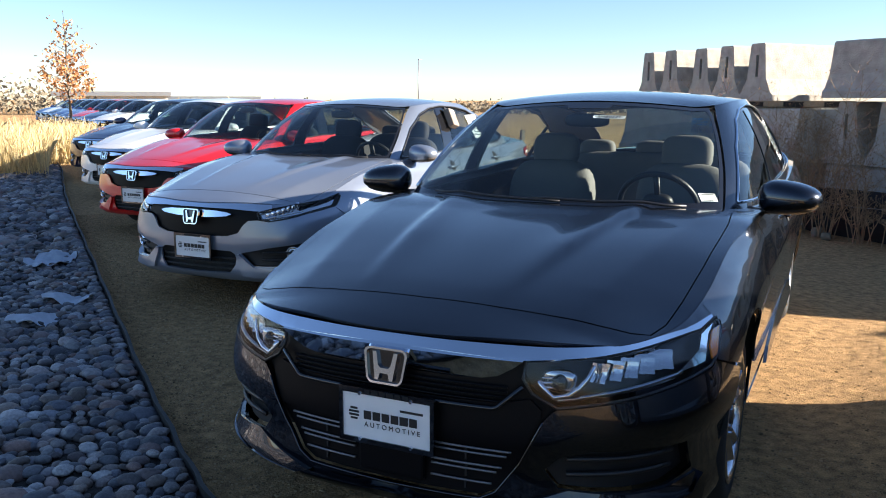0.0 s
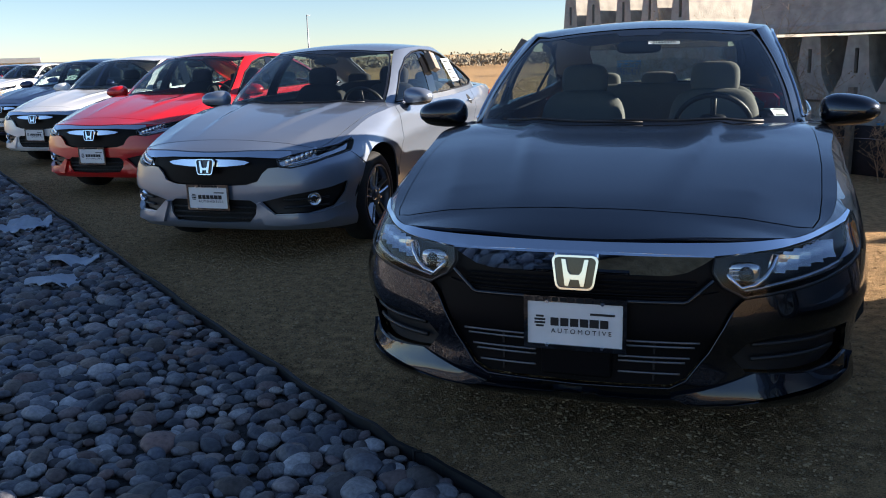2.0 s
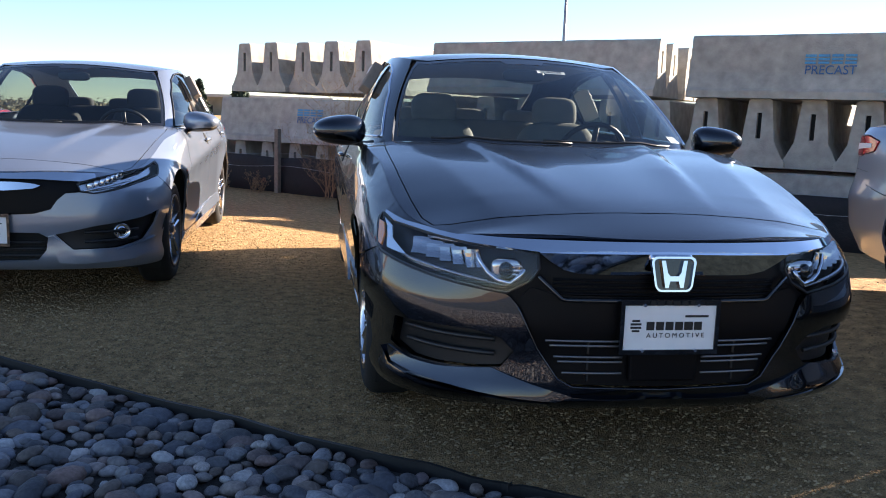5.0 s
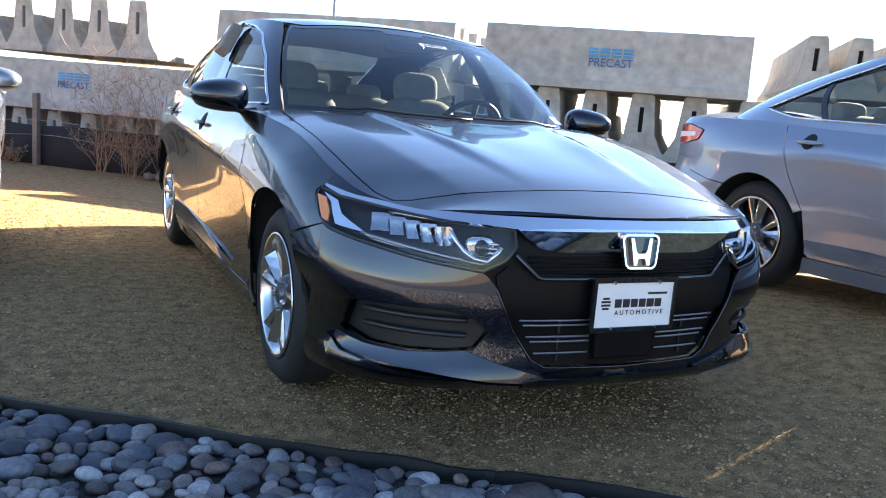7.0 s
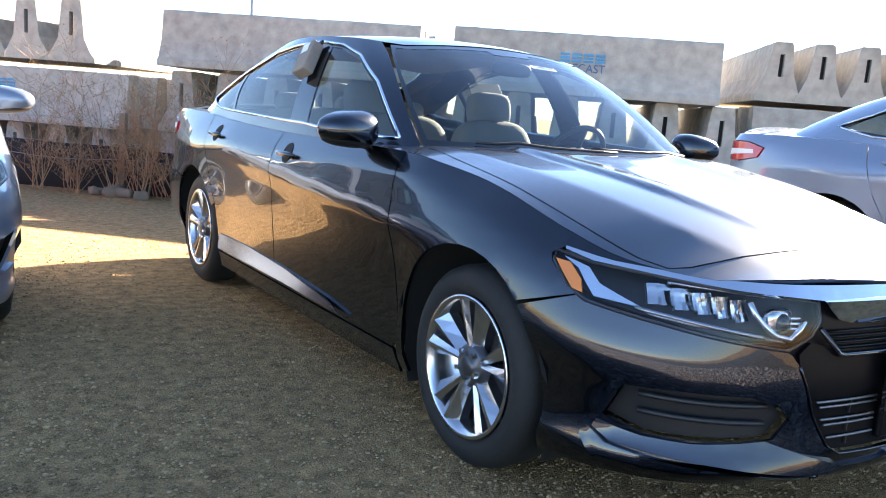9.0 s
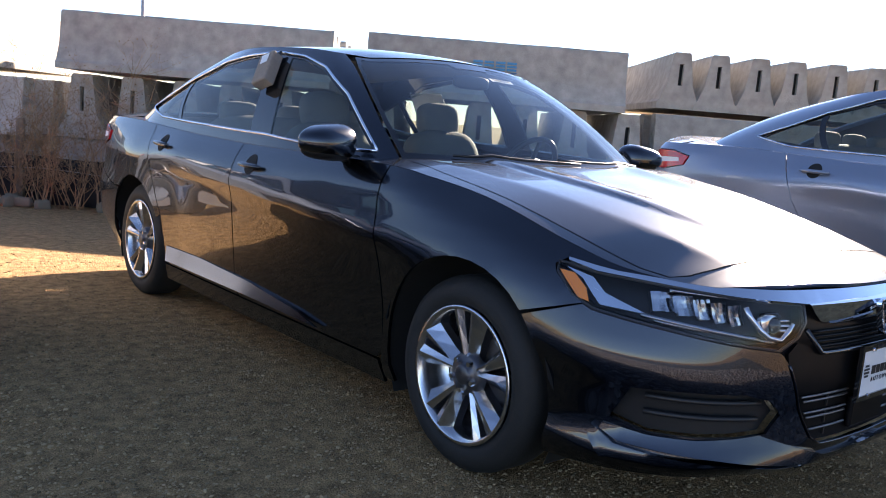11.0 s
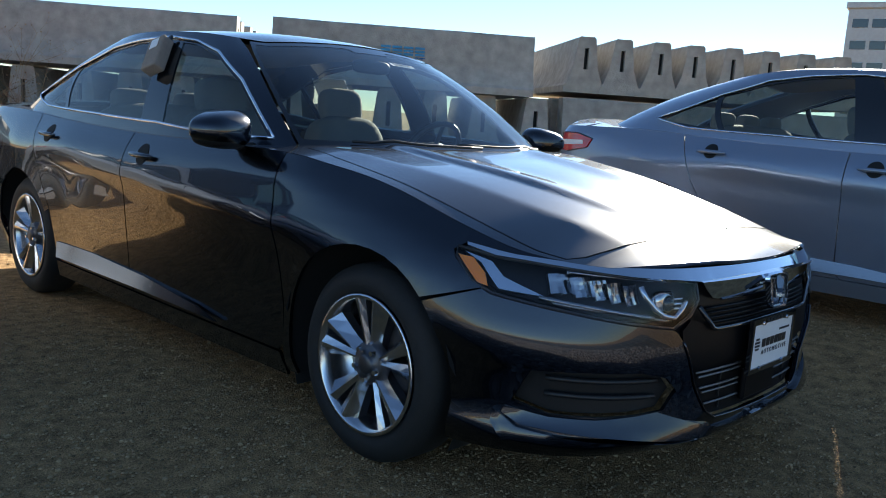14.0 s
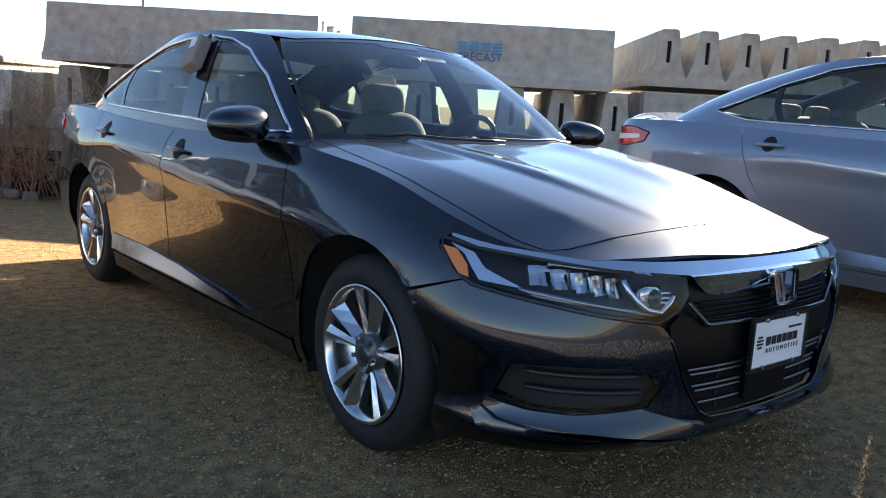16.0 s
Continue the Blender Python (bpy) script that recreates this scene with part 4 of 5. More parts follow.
        # glasshouse
        dlo_r = [(1.64, .995), (1.95, 1.215), (2.19, 1.33), (2.38, 1.375), (2.60, 1.392), (2.9, 1.385), (3.17, 1.348), (3.45, 1.26), (3.68, 1.17), (3.90, 1.085), (3.62, 1.048), (3.0, 1.026), (2.4, 1.010), (1.96, 1.000)]
        G = lambda pts: [b.gyz(y * ky, z * kz) for y, z in pts]
        dlo = G(dlo_r)
        wf = G([(1.66, 1.002), (1.95, 1.205), (2.19, 1.318), (2.38, 1.362), (2.49, 1.374), (2.36, 1.015), (1.96, 1.006)])
        wr = G([(2.66, 1.382), (2.9, 1.373), (3.17, 1.337), (3.44, 1.25), (3.37, 1.048), (3.0, 1.034), (2.545, 1.022)])
        wq = G([(3.475, 1.238), (3.68, 1.16), (3.87, 1.086), (3.62, 1.056), (3.405, 1.048)])
        last = len(b.gb)
        s2, s7 = 1.90, 7.25
        rail = [(s2, 0.0)] + [(s2 + .04, v) for v in (.3, .6, .85)] + [(x, 1.0) for x in np.linspace(s2 + .1, s7 - .4, 14)] + [(s7 - .3, .8), (s7 - .1, .4), (s7, 0.0)] + [(x, 0.0) for x in np.linspace(s7 - .4, s2 + .3, 14)]
        skin("side_frame", b, paint, car, rail, [dlo], .09, "glass", side=s, rim=.02)
        skin("window_surround", b, GLOSS_BLACK, car, dlo, [wf, wr, wq], .08, "glass", off=-.004, side=s, rim=.01)
        for nm, w, ob in (("front_window", wf, door), ("rear_window", wr, door2), ("quarter_window", wq, car)):
            skin(nm, b, GLASS, ob, w, (), .15, "glass", off=-.007, side=s, rim=0, label="tinted side glass").visible_shadow = False
        mold = [b.glass(a, v, .003) for a, v in resample(dlo, .10)]
        k0 = dlo.index(dlo[0])
        tube("window_moulding", [(s * p[0], p[1], p[2]) for p in mold] + [(s * mold[0][0], mold[0][1], mold[0][2])], .0065, CHROME if style != "civic" else BLACK, car, "bright window moulding", 6)
        # mirror
        mi = new("door_mirror")
        mi.parent = car
        mi.location = (s * .955 * kx, 1.70 * ky, 1.010 * kz)
        def taper(p):
            return Vector((p.x, p.y * (1.0 if p.y < 0 else .45), p.z * (1 - .22 * (p.x * s)) * (1 if p.z > 0 else .85)))
        blob("cover", paint, mi, (0, 0, .012), (.125, .10, .072), 2.6, 18, cut=taper, rot=Matrix.Rotation(s * radians(-14), 3, "Z"))
        blob("lower_shell", BLACK, mi, (0, .006, -.012), (.108, .094, .05), 2.6, 14, cut=taper, rot=Matrix.Rotation(s * radians(-14), 3, "Z"))
        blob("mirror_glass", CHROME, mi, (0, .034, .008), (.098, .016, .058), 3, 12, label="mirror glass", rot=Matrix.Rotation(s * radians(-14), 3, "Z"))
        tube("arm", [(-s * .19, .03, -.045), (-s * .12, .015, -.05), (-s * .05, 0, -.035)], [.035, .026, .03], BLACK, mi, flat=.55)
        # wheels and wells
        for wy, nm in ((WF, uf), (WR, ur)):
            wheel(car, s * (.877 * kx), wy, s, wstyle, .325)
            v, f = [], []
            for i, a in enumerate(np.linspace(-25, 205, 24)):
                for x, rr in (((.888 if 12 < a < 168 else .845) * kx, .41 if wy == WF else .385), (.60, .41 if wy == WF else .385), (.60, .02)):
                    v.append((s * x, wy + rr * math.cos(radians(a)), wz + rr * math.sin(radians(a))))
            for i in range(23):
                f += [(i * 3, i * 3 + 3, i * 3 + 4, i * 3 + 1), (i * 3 + 1, i * 3 + 4, i * 3 + 5, i * 3 + 2)]
            link("wheel_well", mesh_of("wheel_well", v, f), DARK, car)
    # windscreen, rear window, roof
    sw = 1.87
    ws = both([(0, .015), (.5, .015), (1.0, .015), (1.5, .015), (sw, .015), (sw + .03, .3), (sw + .03, .6), (sw + .0, .85), (sw - .05, .975), (1.4, .985), (.7, .985), (0, .985)])
    inner = both([(0, .05), (.7, .05), (1.4, .05), (sw - .06, .06), (sw - .03, .3), (sw - .03, .6), (sw - .06, .85), (sw - .14, .94), (1.2, .945), (.3, .945), (.25, .90), (0, .90)])
    skin("windscreen_band", b, GLOSS_BLACK, car, ws, [inner], .09, "glass", off=-.001, rim=.006, label="black windscreen border")
    skin("windscreen", b, GLASS, car, inner, (), .12, "glass", off=-.002, rim=0, label="tinted windscreen glass").visible_shadow = False
    n9 = b.gs[-1]
    rw = []
    for sg in (1,):
        rw = [(n9 - 0, .03), (n9 - .7, .03), (7.32, .04), (7.24, .4), (7.06, .8), (7.08, .96), (n9 - .8, .97), (n9, .97)]
    for s in (1, -1):
        skin("rear_glass", b, GLASS, car, list(reversed(rw)), (), .12, "glass", side=s, rim=0, off=-.003).visible_shadow = False
        skin("rear_pillar", b, paint, car, [(6.83, .8), (7.0, .4), (7.1, 0), (n9, 0), (n9, .025), (7.31, .035), (7.23, .4), (7.05, .8), (7.07, .965), (n9, .975), (n9, 1.0), (6.7, 1.0)], (), .09, "glass", side=s, rim=.01)
    rf = both([(0, b.gt[0, 1] + .004)] + [(x, y) for x, y in b.gt[5::5]])
    skin("roof", b, paint, car, rf, (), .06, "roof", off=.0005, rim=.0)
    rin = [(x * .97, y + (.03 if y < 2.8 else -.03)) for x, y in rf]
    skin("headliner", b, SEAT, car, rin, (), .1, "roof", off=-.03, rim=0, label="pale fabric headliner")
    # shoulders beside the glass, trunk and rear end
    for s in (1, -1):
        i1 = [i for i in range(len(b.u)) if 1.72 * ky <= b.ty[i] <= 4.46 * ky and b.tx[i] > .5][::4]
        o = [(b.tx[i], b.ty[i]) for i in i1]
        inn = [(np.interp(y, b.gb[:-60, 1], b.gb[:-60, 0]) - .03, y) for x, y in o if y < 4.2 * ky]
        v, f = fill(o + [(.55 * kx, 4.46 * ky), (.55 * kx, 4.3 * ky)] + list(reversed(inn)), [], .05, lambda x, y: (s * x, y, b.top(x, y)), .012, s < 0)
        link("shoulder", mesh_of("shoulder", v, f), paint, car)
    i2 = [i for i in range(len(b.u)) if b.ty[i] > 4.465 * ky][::3]
    tr = both([(0, b.ty[i2[-1]])] + [(b.tx[i], b.ty[i]) for i in reversed(i2)] + [(.55 * kx, 4.465 * ky), (.55 * kx, 4.36 * ky), (.3 * kx, 4.36 * ky), (0, 4.36 * ky)])
    tr = list(reversed(tr))
    skin("trunk_lid", b, paint, car, tr, (), .05, "top")
    for s in (1, -1):
        rb = [(ur + .372 * math.cos(radians(a)), wz + .372 * math.sin(radians(a))) for a in np.linspace(-18, 48, 9)] + [(U(4.2), Z(.615)), (U(4.43), Z(.655)), (U(4.43), Z(.735)), (U(4.7), Z(.75)), (b.umax, Z(.72))] + list(reversed(bl(U(4.2), b.umax, 12)))
        skin("rear_bumper", b, paint, car, list(reversed(rb)), (), h, side=s)
        tb = [(U(4.81), Z(.76)), (b.umax, Z(.73)), (b.umax, zt(b.umax)), (U(4.81), zt(U(4.81)))]
        skin("trunk_face", b, paint, car, tb, (), h, side=s)
    if inside_too:
        interior(car, b, cloth)
    return car


# ---- the ground ----
WN, WD = Vector((-0.653, -0.757, 0)), Vector((0.757, -0.653, 0))
WOOD = mat("weathered_wood", (0.20, 0.16, 0.12), 0.85, var=0.3, scale=12, bump=0.3, bscale=60)
FABRIC = mat("black_fabric", (0.014, 0.014, 0.016), 0.8, var=0.3, scale=6, bump=0.4, bscale=30)
CLOTH = mat("pale_landscape_cloth", (0.42, 0.46, 0.52), 0.8, var=0.15, scale=10, bump=0.4, bscale=25)
DRY = mat("dry_stems", (0.30, 0.20, 0.11), 0.9, var=0.3, scale=5, island=0.35)
STRAW = mat("dry_grass", (0.55, 0.43, 0.22), 0.9, var=0.25, scale=2, island=0.35)
LEAF = mat("rust_leaves", (0.40, 0.17, 0.06), 0.8, var=0.25, scale=4, island=0.4)
NEEDLE = mat("dark_needles", (0.025, 0.045, 0.03), 0.9, var=0.3, scale=2, island=0.4)
BARK = mat("grey_bark", (0.16, 0.13, 0.10), 0.9, var=0.3, scale=20, bump=0.4, bscale=60)
SIGN_BLUE = mat("blue_stencil_paint", (0.06, 0.28, 0.48), 0.7, var=0.25, scale=20)
SIGN_DARK = mat("navy_stencil_paint", (0.03, 0.12, 0.28), 0.7, var=0.25, scale=20)
STEEL = mat("galvanised_steel", (0.35, 0.36, 0.37), 0.45, 0.7, var=0.1)
WALL = mat("pale_metal_siding", (0.55, 0.53, 0.50), 0.6, var=0.08, scale=1)
HILL = mat("hazy_scrub", (0.20, 0.17, 0.12), 0.95, var=0.3, scale=0.3)
CARD = mat("brown_cardboard", (0.26, 0.21, 0.17), 0.85, var=0.12, scale=20)


def ground_z(x, y):
    d = -(WN.x * x + WN.y * y)
    t = min(max((d - 2.5) / 5.5, 0), 1)
    s, q = min(max((x - 1.05) / .95, 0), 1), min(max((5.0 - y) / 2.0, 0), 1)
    return -0.32 * t * t * (3 - 2 * t) + .12 * s * s * (3 - 2 * s) * q * q * (3 - 2 * q)


fine = np.arange(-16, 16.01, 0.2)
xs = np.concatenate([[-2500, -600, -200, -80, -40, -25], fine, [25, 40, 80, 200, 600, 2500]])
n = len(xs)
v = [(x, y, ground_z(x, y) + (0.012 * noise.noise((x * .9, y * .9, 0)) if abs(x) < 16 and abs(y) < 16 else 0)) for x in xs for y in xs]
f = [(i * n + j, (i + 1) * n + j, (i + 1) * n + j + 1, i * n + j + 1) for i in range(n - 1) for j in range(n - 1)]
tagged(link("ground", mesh_of("ground", v, f), GRAVEL), "tan crushed gravel ground, raked and dusty", "ground", kind="structure")

# edging between the gravel and the river stones
EDGE_LINE = spline([(-14.6, 10.9), (-13.2, 9.85), (-9, 6.42), (-4.6, 3.0), (-1.75, .80), (-.6, -.03), (-.3, -.22), (1.6, -1.55), (5, -4.0), (9, -6.9)], 12)
E0, ED, EN = Vector((-0.3, -0.22, 0)), Vector((-0.787, 0.617, 0)), Vector((-0.617, -0.787, 0))
v, f = [], []
for i, (x, y) in enumerate(EDGE_LINE):
    w = 0.006 * math.sin(i * 1.7)
    for du, z in ((-.009, -.05), (-.009, .056), (.009, .058), (.009, -.05)):
        v.append((x + EN.x * (du + w), y + EN.y * (du + w), z + .004 * math.sin(i * .9)))
for i in range(len(EDGE_LINE) - 1):
    for j in range(4):
        f.append((i * 4 + j, i * 4 + (j + 1) % 4, i * 4 + 4 + (j + 1) % 4, i * 4 + 4 + j))
tagged(link("bed_edging", mesh_of("bed_edging", v, f, False), EDGE), "black plastic edging strip between gravel and stones", "edging", kind="structure")
left = [(x, y) for x, y in EDGE_LINE]
v = [(x + EN.x * .008, y + EN.y * .008, .014) for x, y in left] + [(x + EN.x * 6.2, y + EN.y * 6.2, .014) for x, y in left]
m = len(left)
f = [(i, i + 1, m + i + 1, m + i) for i in range(m - 1)]
tagged(link("stone_bed", mesh_of("stone_bed", v, f), SOIL), "dark soil under the river stones", "ground", kind="structure")

# beyond the stones, unseen: grey asphalt sheet added to keep car reflections neutral
v = [(x + EN.x * 6.2, y + EN.y * 6.2, .02) for x, y in left] + [(x + EN.x * 19, y + EN.y * 19, .02) for x, y in left]
tagged(link("road", mesh_of("road", v, f), REFLECTED_GREY), "unseen grey asphalt sheet added to keep car reflections neutral", "road", kind="structure")

# river stones
rng = np.random.default_rng(7)


def pebble(seed, sub):
    bm = bmesh.new()
    bmesh.ops.create_icosphere(bm, subdivisions=sub, radius=1)
    for q in bm.verts:
        nv = noise.noise(q.co * 0.9 + Vector((seed * 7.3, 0, 0)))
        q.co *= 1 + 0.22 * nv
    co = np.array([tuple(q.co) for q in bm.verts])
    fa = [tuple(q.index for q in p.verts) for p in bm.faces]
    bm.free()
    return co, np.array(fa)


def edge_x(e):
    """How far the edging bows off its mean line at e metres along it."""
    d = (EDGE_LINE - np.array(E0.xy)) @ np.array(ED.xy)
    o = (EDGE_LINE - np.array(E0.xy)) @ np.array(EN.xy)
    k = np.argsort(d)
    return np.interp(e, d[k], o[k])


shapes = [pebble(i, 3) for i in range(8)]
small, coarse = [pebble(i, 2) for i in range(8)], [pebble(i, 1) for i in range(8)]
bed = new("river_stones")
tagged(bed, "bed of smooth grey and brown river stones", "stones", kind="structure")
stone_meshes = []
for co, fa in shapes:
    me = mesh_of("stone", co * (0.06, 0.045, 0.03), [tuple(int(i) for i in q) for q in fa])
    me.materials.append(STONE)
    stone_meshes.append(me)
av, af, base, singles = [], [], 0, 0

cells = [(e, w, .057, .78) for e in np.arange(-3.2, 6.5, .057) for w in np.arange(.03, 2.6 if e < 1.5 else 4.2, .057)]
cells += [(e, w, .13, 1.8) for e in np.arange(-3.2, 6.5, .13) for w in np.arange(2.6 if e < 1.5 else 4.2, 6.0, .13)]
cells += [(e, w, .105, 1.4) for e in np.arange(6.5, 17.5, .105) for w in np.arange(.03, 6.2, .105)]
for e, w, step, grow in cells:
    if step > 0:
        ee, ww = e + rng.uniform(-.4, .4) * step, w + rng.uniform(-.4, .4) * step
        size = grow * rng.choice([0.55, 0.75, 0.95, 1.3], p=[.3, .4, .2, .1]) * rng.uniform(.85, 1.15)
        o = edge_x(ee) + max(ww, .012 + .05 * size)
        x, y = E0.x + ED.x * ee + EN.x * o, E0.y + ED.y * ee + EN.y * o
        yaw, tilt = rng.uniform(0, 6.28), rng.uniform(-.35, .35)
        z = .014 + rng.uniform(0, .022)
        k = int(rng.integers(8))
        if -0.9 < ee < 3.3 and ww < .45 and singles < 298:
            singles += 1
            s = new("stone", stone_meshes[k])
            s.parent = bed
            s.matrix_local = Matrix.Translation((x, y, z)) @ Euler((tilt, tilt * .7, yaw)).to_matrix().to_4x4() @ Matrix.Diagonal((size, size * rng.uniform(.85, 1.15), size, 1))
            continue
        co, fa = (small if ww < 1.4 and ee < 4 else coarse)[k]
        p = co * (0.06 * size, 0.045 * size * rng.uniform(.85, 1.2), 0.03 * size)
        r = np.array(Euler((tilt, tilt * .7, yaw)).to_matrix())
        av.append(p @ r.T + (x, y, z))
        af.append(fa + base)
        base += len(p)
av, af = np.vstack(av), np.vstack(af)
me = bpy.data.meshes.new("stones")
me.from_pydata(av, [], af)
me.shade_smooth()
tagged(link("stones", me, STONE, bed), kind="stuff")

# loose grains on the gravel
av, af, base = [], [], 0
co, fa = pebble(3, 1)
for i in range(60000):
    e, w = rng.uniform(-5, 9), -abs(rng.normal(0, 1.6)) - .02
    o = edge_x(e) + w
    x, y = E0.x + ED.x * e + EN.x * o, E0.y + ED.y * e + EN.y * o
    s = rng.uniform(.002, .0055) * (1.6 if rng.random() < .06 else 1)
    av.append(co * (s * 1.3, s, s * .8) + (x, y, ground_z(x, y) + .003 + 0.012 * noise.noise((x * .9, y * .9, 0))))
    af.append(fa + base)
    base += len(co)
GRAIN = mat("gravel_grains", (0.38, 0.26, 0.14), 0.95, var=0.2, scale=30, island=0.5, spec=0.1)
me = bpy.data.meshes.new("gravel_grains")
me.from_pydata(np.vstack(av), [], np.vstack(af))
tagged(link("gravel_grains", me, GRAIN), "loose tan gravel grains", "gravel", kind="stuff")

# pale cloth showing between the stones
for (x, y), (sx, sy), rot in (((-5.0, 2.9), (.19, .30), .5), ((-3.66, 1.94), (.20, .10), .4), ((-3.40, 1.46), (.15, .12), 1.2)):
    o = [(sx * math.cos(a) * (1 + .35 * noise.noise((a * 2, x, 0))), sy * math.sin(a) * (1 + .35 * noise.noise((a * 2, y, 3)))) for a in np.linspace(0, 2 * math.pi, 22, endpoint=False)]
    v, f = fill(o, [], .04, lambda a, c: (a, c, .055 + .085 * noise.noise((a * 9, c * 9, x))), .006)
    ob = link("ground_cloth", mesh_of("ground_cloth", v, f), CLOTH)
    ob.location, ob.rotation_euler = (x, y, 0), (0, 0, rot)
    tagged(ob, "torn pale landscape cloth lying over the river stones", "cloth", "torn landscape cloth")


# ---- concrete barriers ----
def barrier_mesh(length, wb, wt, h):
    """A road barrier along x, its ends slotted."""
    b2, t2 = wb / 2, wt / 2
    o = [(-b2, 0), (b2, 0), (b2, .09), (b2 - .04, .13), (t2 + .07, .34), (t2 + .012, h - .025), (t2 - .012, h), (-t2 + .012, h), (-t2 - .012, h - .025), (-t2 - .07, .34), (-b2 + .04, .13), (-b2, .09)]
    nx = 22
    v, f = [], []
    for i in range(nx + 1):
        x = -length / 2 + length * i / nx
        for a, c in o:
            w = .006 * noise.noise((x * 1.7, a * 5, c * 5))
            v.append((x, a + math.copysign(w, a), c + (w if c > .1 else 0)))
    k = len(o)
    for i in range(nx):
        for j in range(k):
            f.append((i * k + j, i * k + (j + 1) % k, (i + 1) * k + (j + 1) % k, (i + 1) * k + j))
    f = [tuple(reversed(q)) for q in f]
    slot = [(-.03, h * .42), (.03, h * .42), (.03, h * .80), (-.03, h * .80)]
    out = [mesh_of("body", v, f, False)]
    for sg in (-1, 1):
        v, f = fill(o, [slot], .12, lambda a, c: (sg * length / 2, a, c), .07, sg < 0)
        out.append(mesh_of("end_face", v, f, False))
    # near-black plate behind each end slot, colouring in the shade of its depth
    bm = bmesh.new()
    box(bm, (length / 2 - .08, 0, h * .61), (.02, .066, h * .4))
    me = bpy.data.meshes.new("key_slot")
    bm.to_mesh(me)
    bm.free()
    for q in out:
        q.materials.append(CONCRETE)
    me.materials.append(DARK)
    me2 = me.copy()
    me2.transform(Matrix.Translation((.16 - length, 0, 0)))
    return out + [me, me2]


def barrier(meshes, m, label, group):
    ob = new("concrete_barrier")
    ob.matrix_world = m
    for me in meshes:
        p = new(me.name.split(".")[0], me)
        p.parent = ob
    tagged(ob, label, "barrier", group)
    return ob


LONG = barrier_mesh(3.78, .62, .24, .80)
LONG_B = barrier_mesh(4.32, .62, .26, .80)
CROSS = barrier_mesh(3.8, .70, .27, .89)
LONG_C = barrier_mesh(3.56, .62, .24, .82)
CROSS_B = barrier_mesh(3.8, .60, .22, .78)
ANG = math.degrees(math.atan2(WD.y, WD.x))


def at(a, d, z, turn=0.0):
    p = WD * a + WN * d
    return pose(p.x, p.y, z, 0, 0, ANG + turn)


def jig(k=1.0):
    return rng.uniform(-1, 1) * k


G1, G2, G3, G4 = ("barriers of the %s stack" % q for q in ("first", "second", "third", "fourth"))
FL, FE = "weathered grey precast concrete road barrier lying lengthwise in a stack", "weathered grey precast concrete road barrier stacked end-on"
# first stack: feet below, a long one, five end-on on top
for k in range(7):
    barrier(CROSS_B, at(-11.9 + .68 * k, -11.1 + jig(.05), -.30, 90 + jig(1)), FE, G1)
for k in range(4):
    barrier(LONG_B, at(-9.5 + jig(.06), -9.35 - .9 * k, .50, jig(.8)), FL, G1)
for k in range(5):
    barrier(CROSS, at(-11.14 + .72 * k, -11.1 + jig(.08), 1.42, 90 + jig(1.2)), FE, G1)
# second stack
for k in range(4):
    barrier(LONG, at(-5.0 + jig(.05), -9.5 - .74 * k, -.30, jig(1)), FL, G2)
for k in range(6):
    barrier(CROSS, at(-6.6 + .70 * k, -11.2 + jig(.05), .52, 90 + jig(1.5)), FE, G2)
for k in range(4):
    barrier(LONG, at(-5.02 + jig(.04), -9.42 - .74 * k, 1.46, jig(.5)), FL, G2)
# third stack
for k in range(4):
    barrier(LONG, at(-.85 + jig(.05), -9.4 - .74 * k, -.30, jig(1)), FL, G3)
for k in range(6):
    barrier(CROSS, at(-2.36 + .67 * k, -11.1 + jig(.05), .56, 90 + jig(1.5)), FE, G3)
for k in range(4):
    barrier(LONG_C, at(-.86 + jig(.03), -9.32 - .74 * k, 1.455, jig(.5)), FL, G3)
# fourth stack
for k in range(4):
    barrier(LONG_B, at(3.6, -9.5 - .74 * k, -.15, jig(.6)), FL, G4)
    barrier(LONG_B, at(3.6, -9.5 - .74 * k, .70, jig(.6)), FL, G4)
for k in range(8):
    barrier(CROSS_B, at(1.72 + .55 * k, -11.35 + jig(.04), 1.58, 90 + jig(.6)), FE, G4)
for k in range(3):
    barrier(LONG_B, at(8.3, -9.5 - .74 * k, -.15, jig(.6)), FL, G4)
    barrier(LONG_B, at(8.3, -9.5 - .74 * k, .70, jig(.6)), FL, G4)


def stencil(a, d, z):
    """A painted maker's mark: bars for the name, and the plain word below."""
    m = at(a, d, z) @ Matrix.Rotation(radians(90 - 7), 4, "X")
    ob = new("stencilled_mark")
    ob.matrix_world = m
    for k in range(4):
        for r in range(3):
            bm = bmesh.new()
            box(bm, (-.24 + .155 * k, .10 - .045 * r, 0), (.13, .03, .003))
            part("name_bar", bm, SIGN_BLUE, ob)
    text_mesh("writing", "PRECAST", .16, SIGN_DARK, ob, Matrix.Translation((0, -.085, 0)) @ Matrix.Diagonal((.93, 1, 1, 1)), .002)
    tagged(ob, "blue stencilled maker's mark on a concrete barrier", "sign")


stencil(-9.42, -9.155, 1.0)
stencil(-.87, -9.12, 1.90)
stencil(-2.9 - 1.6, -9.30, .12)

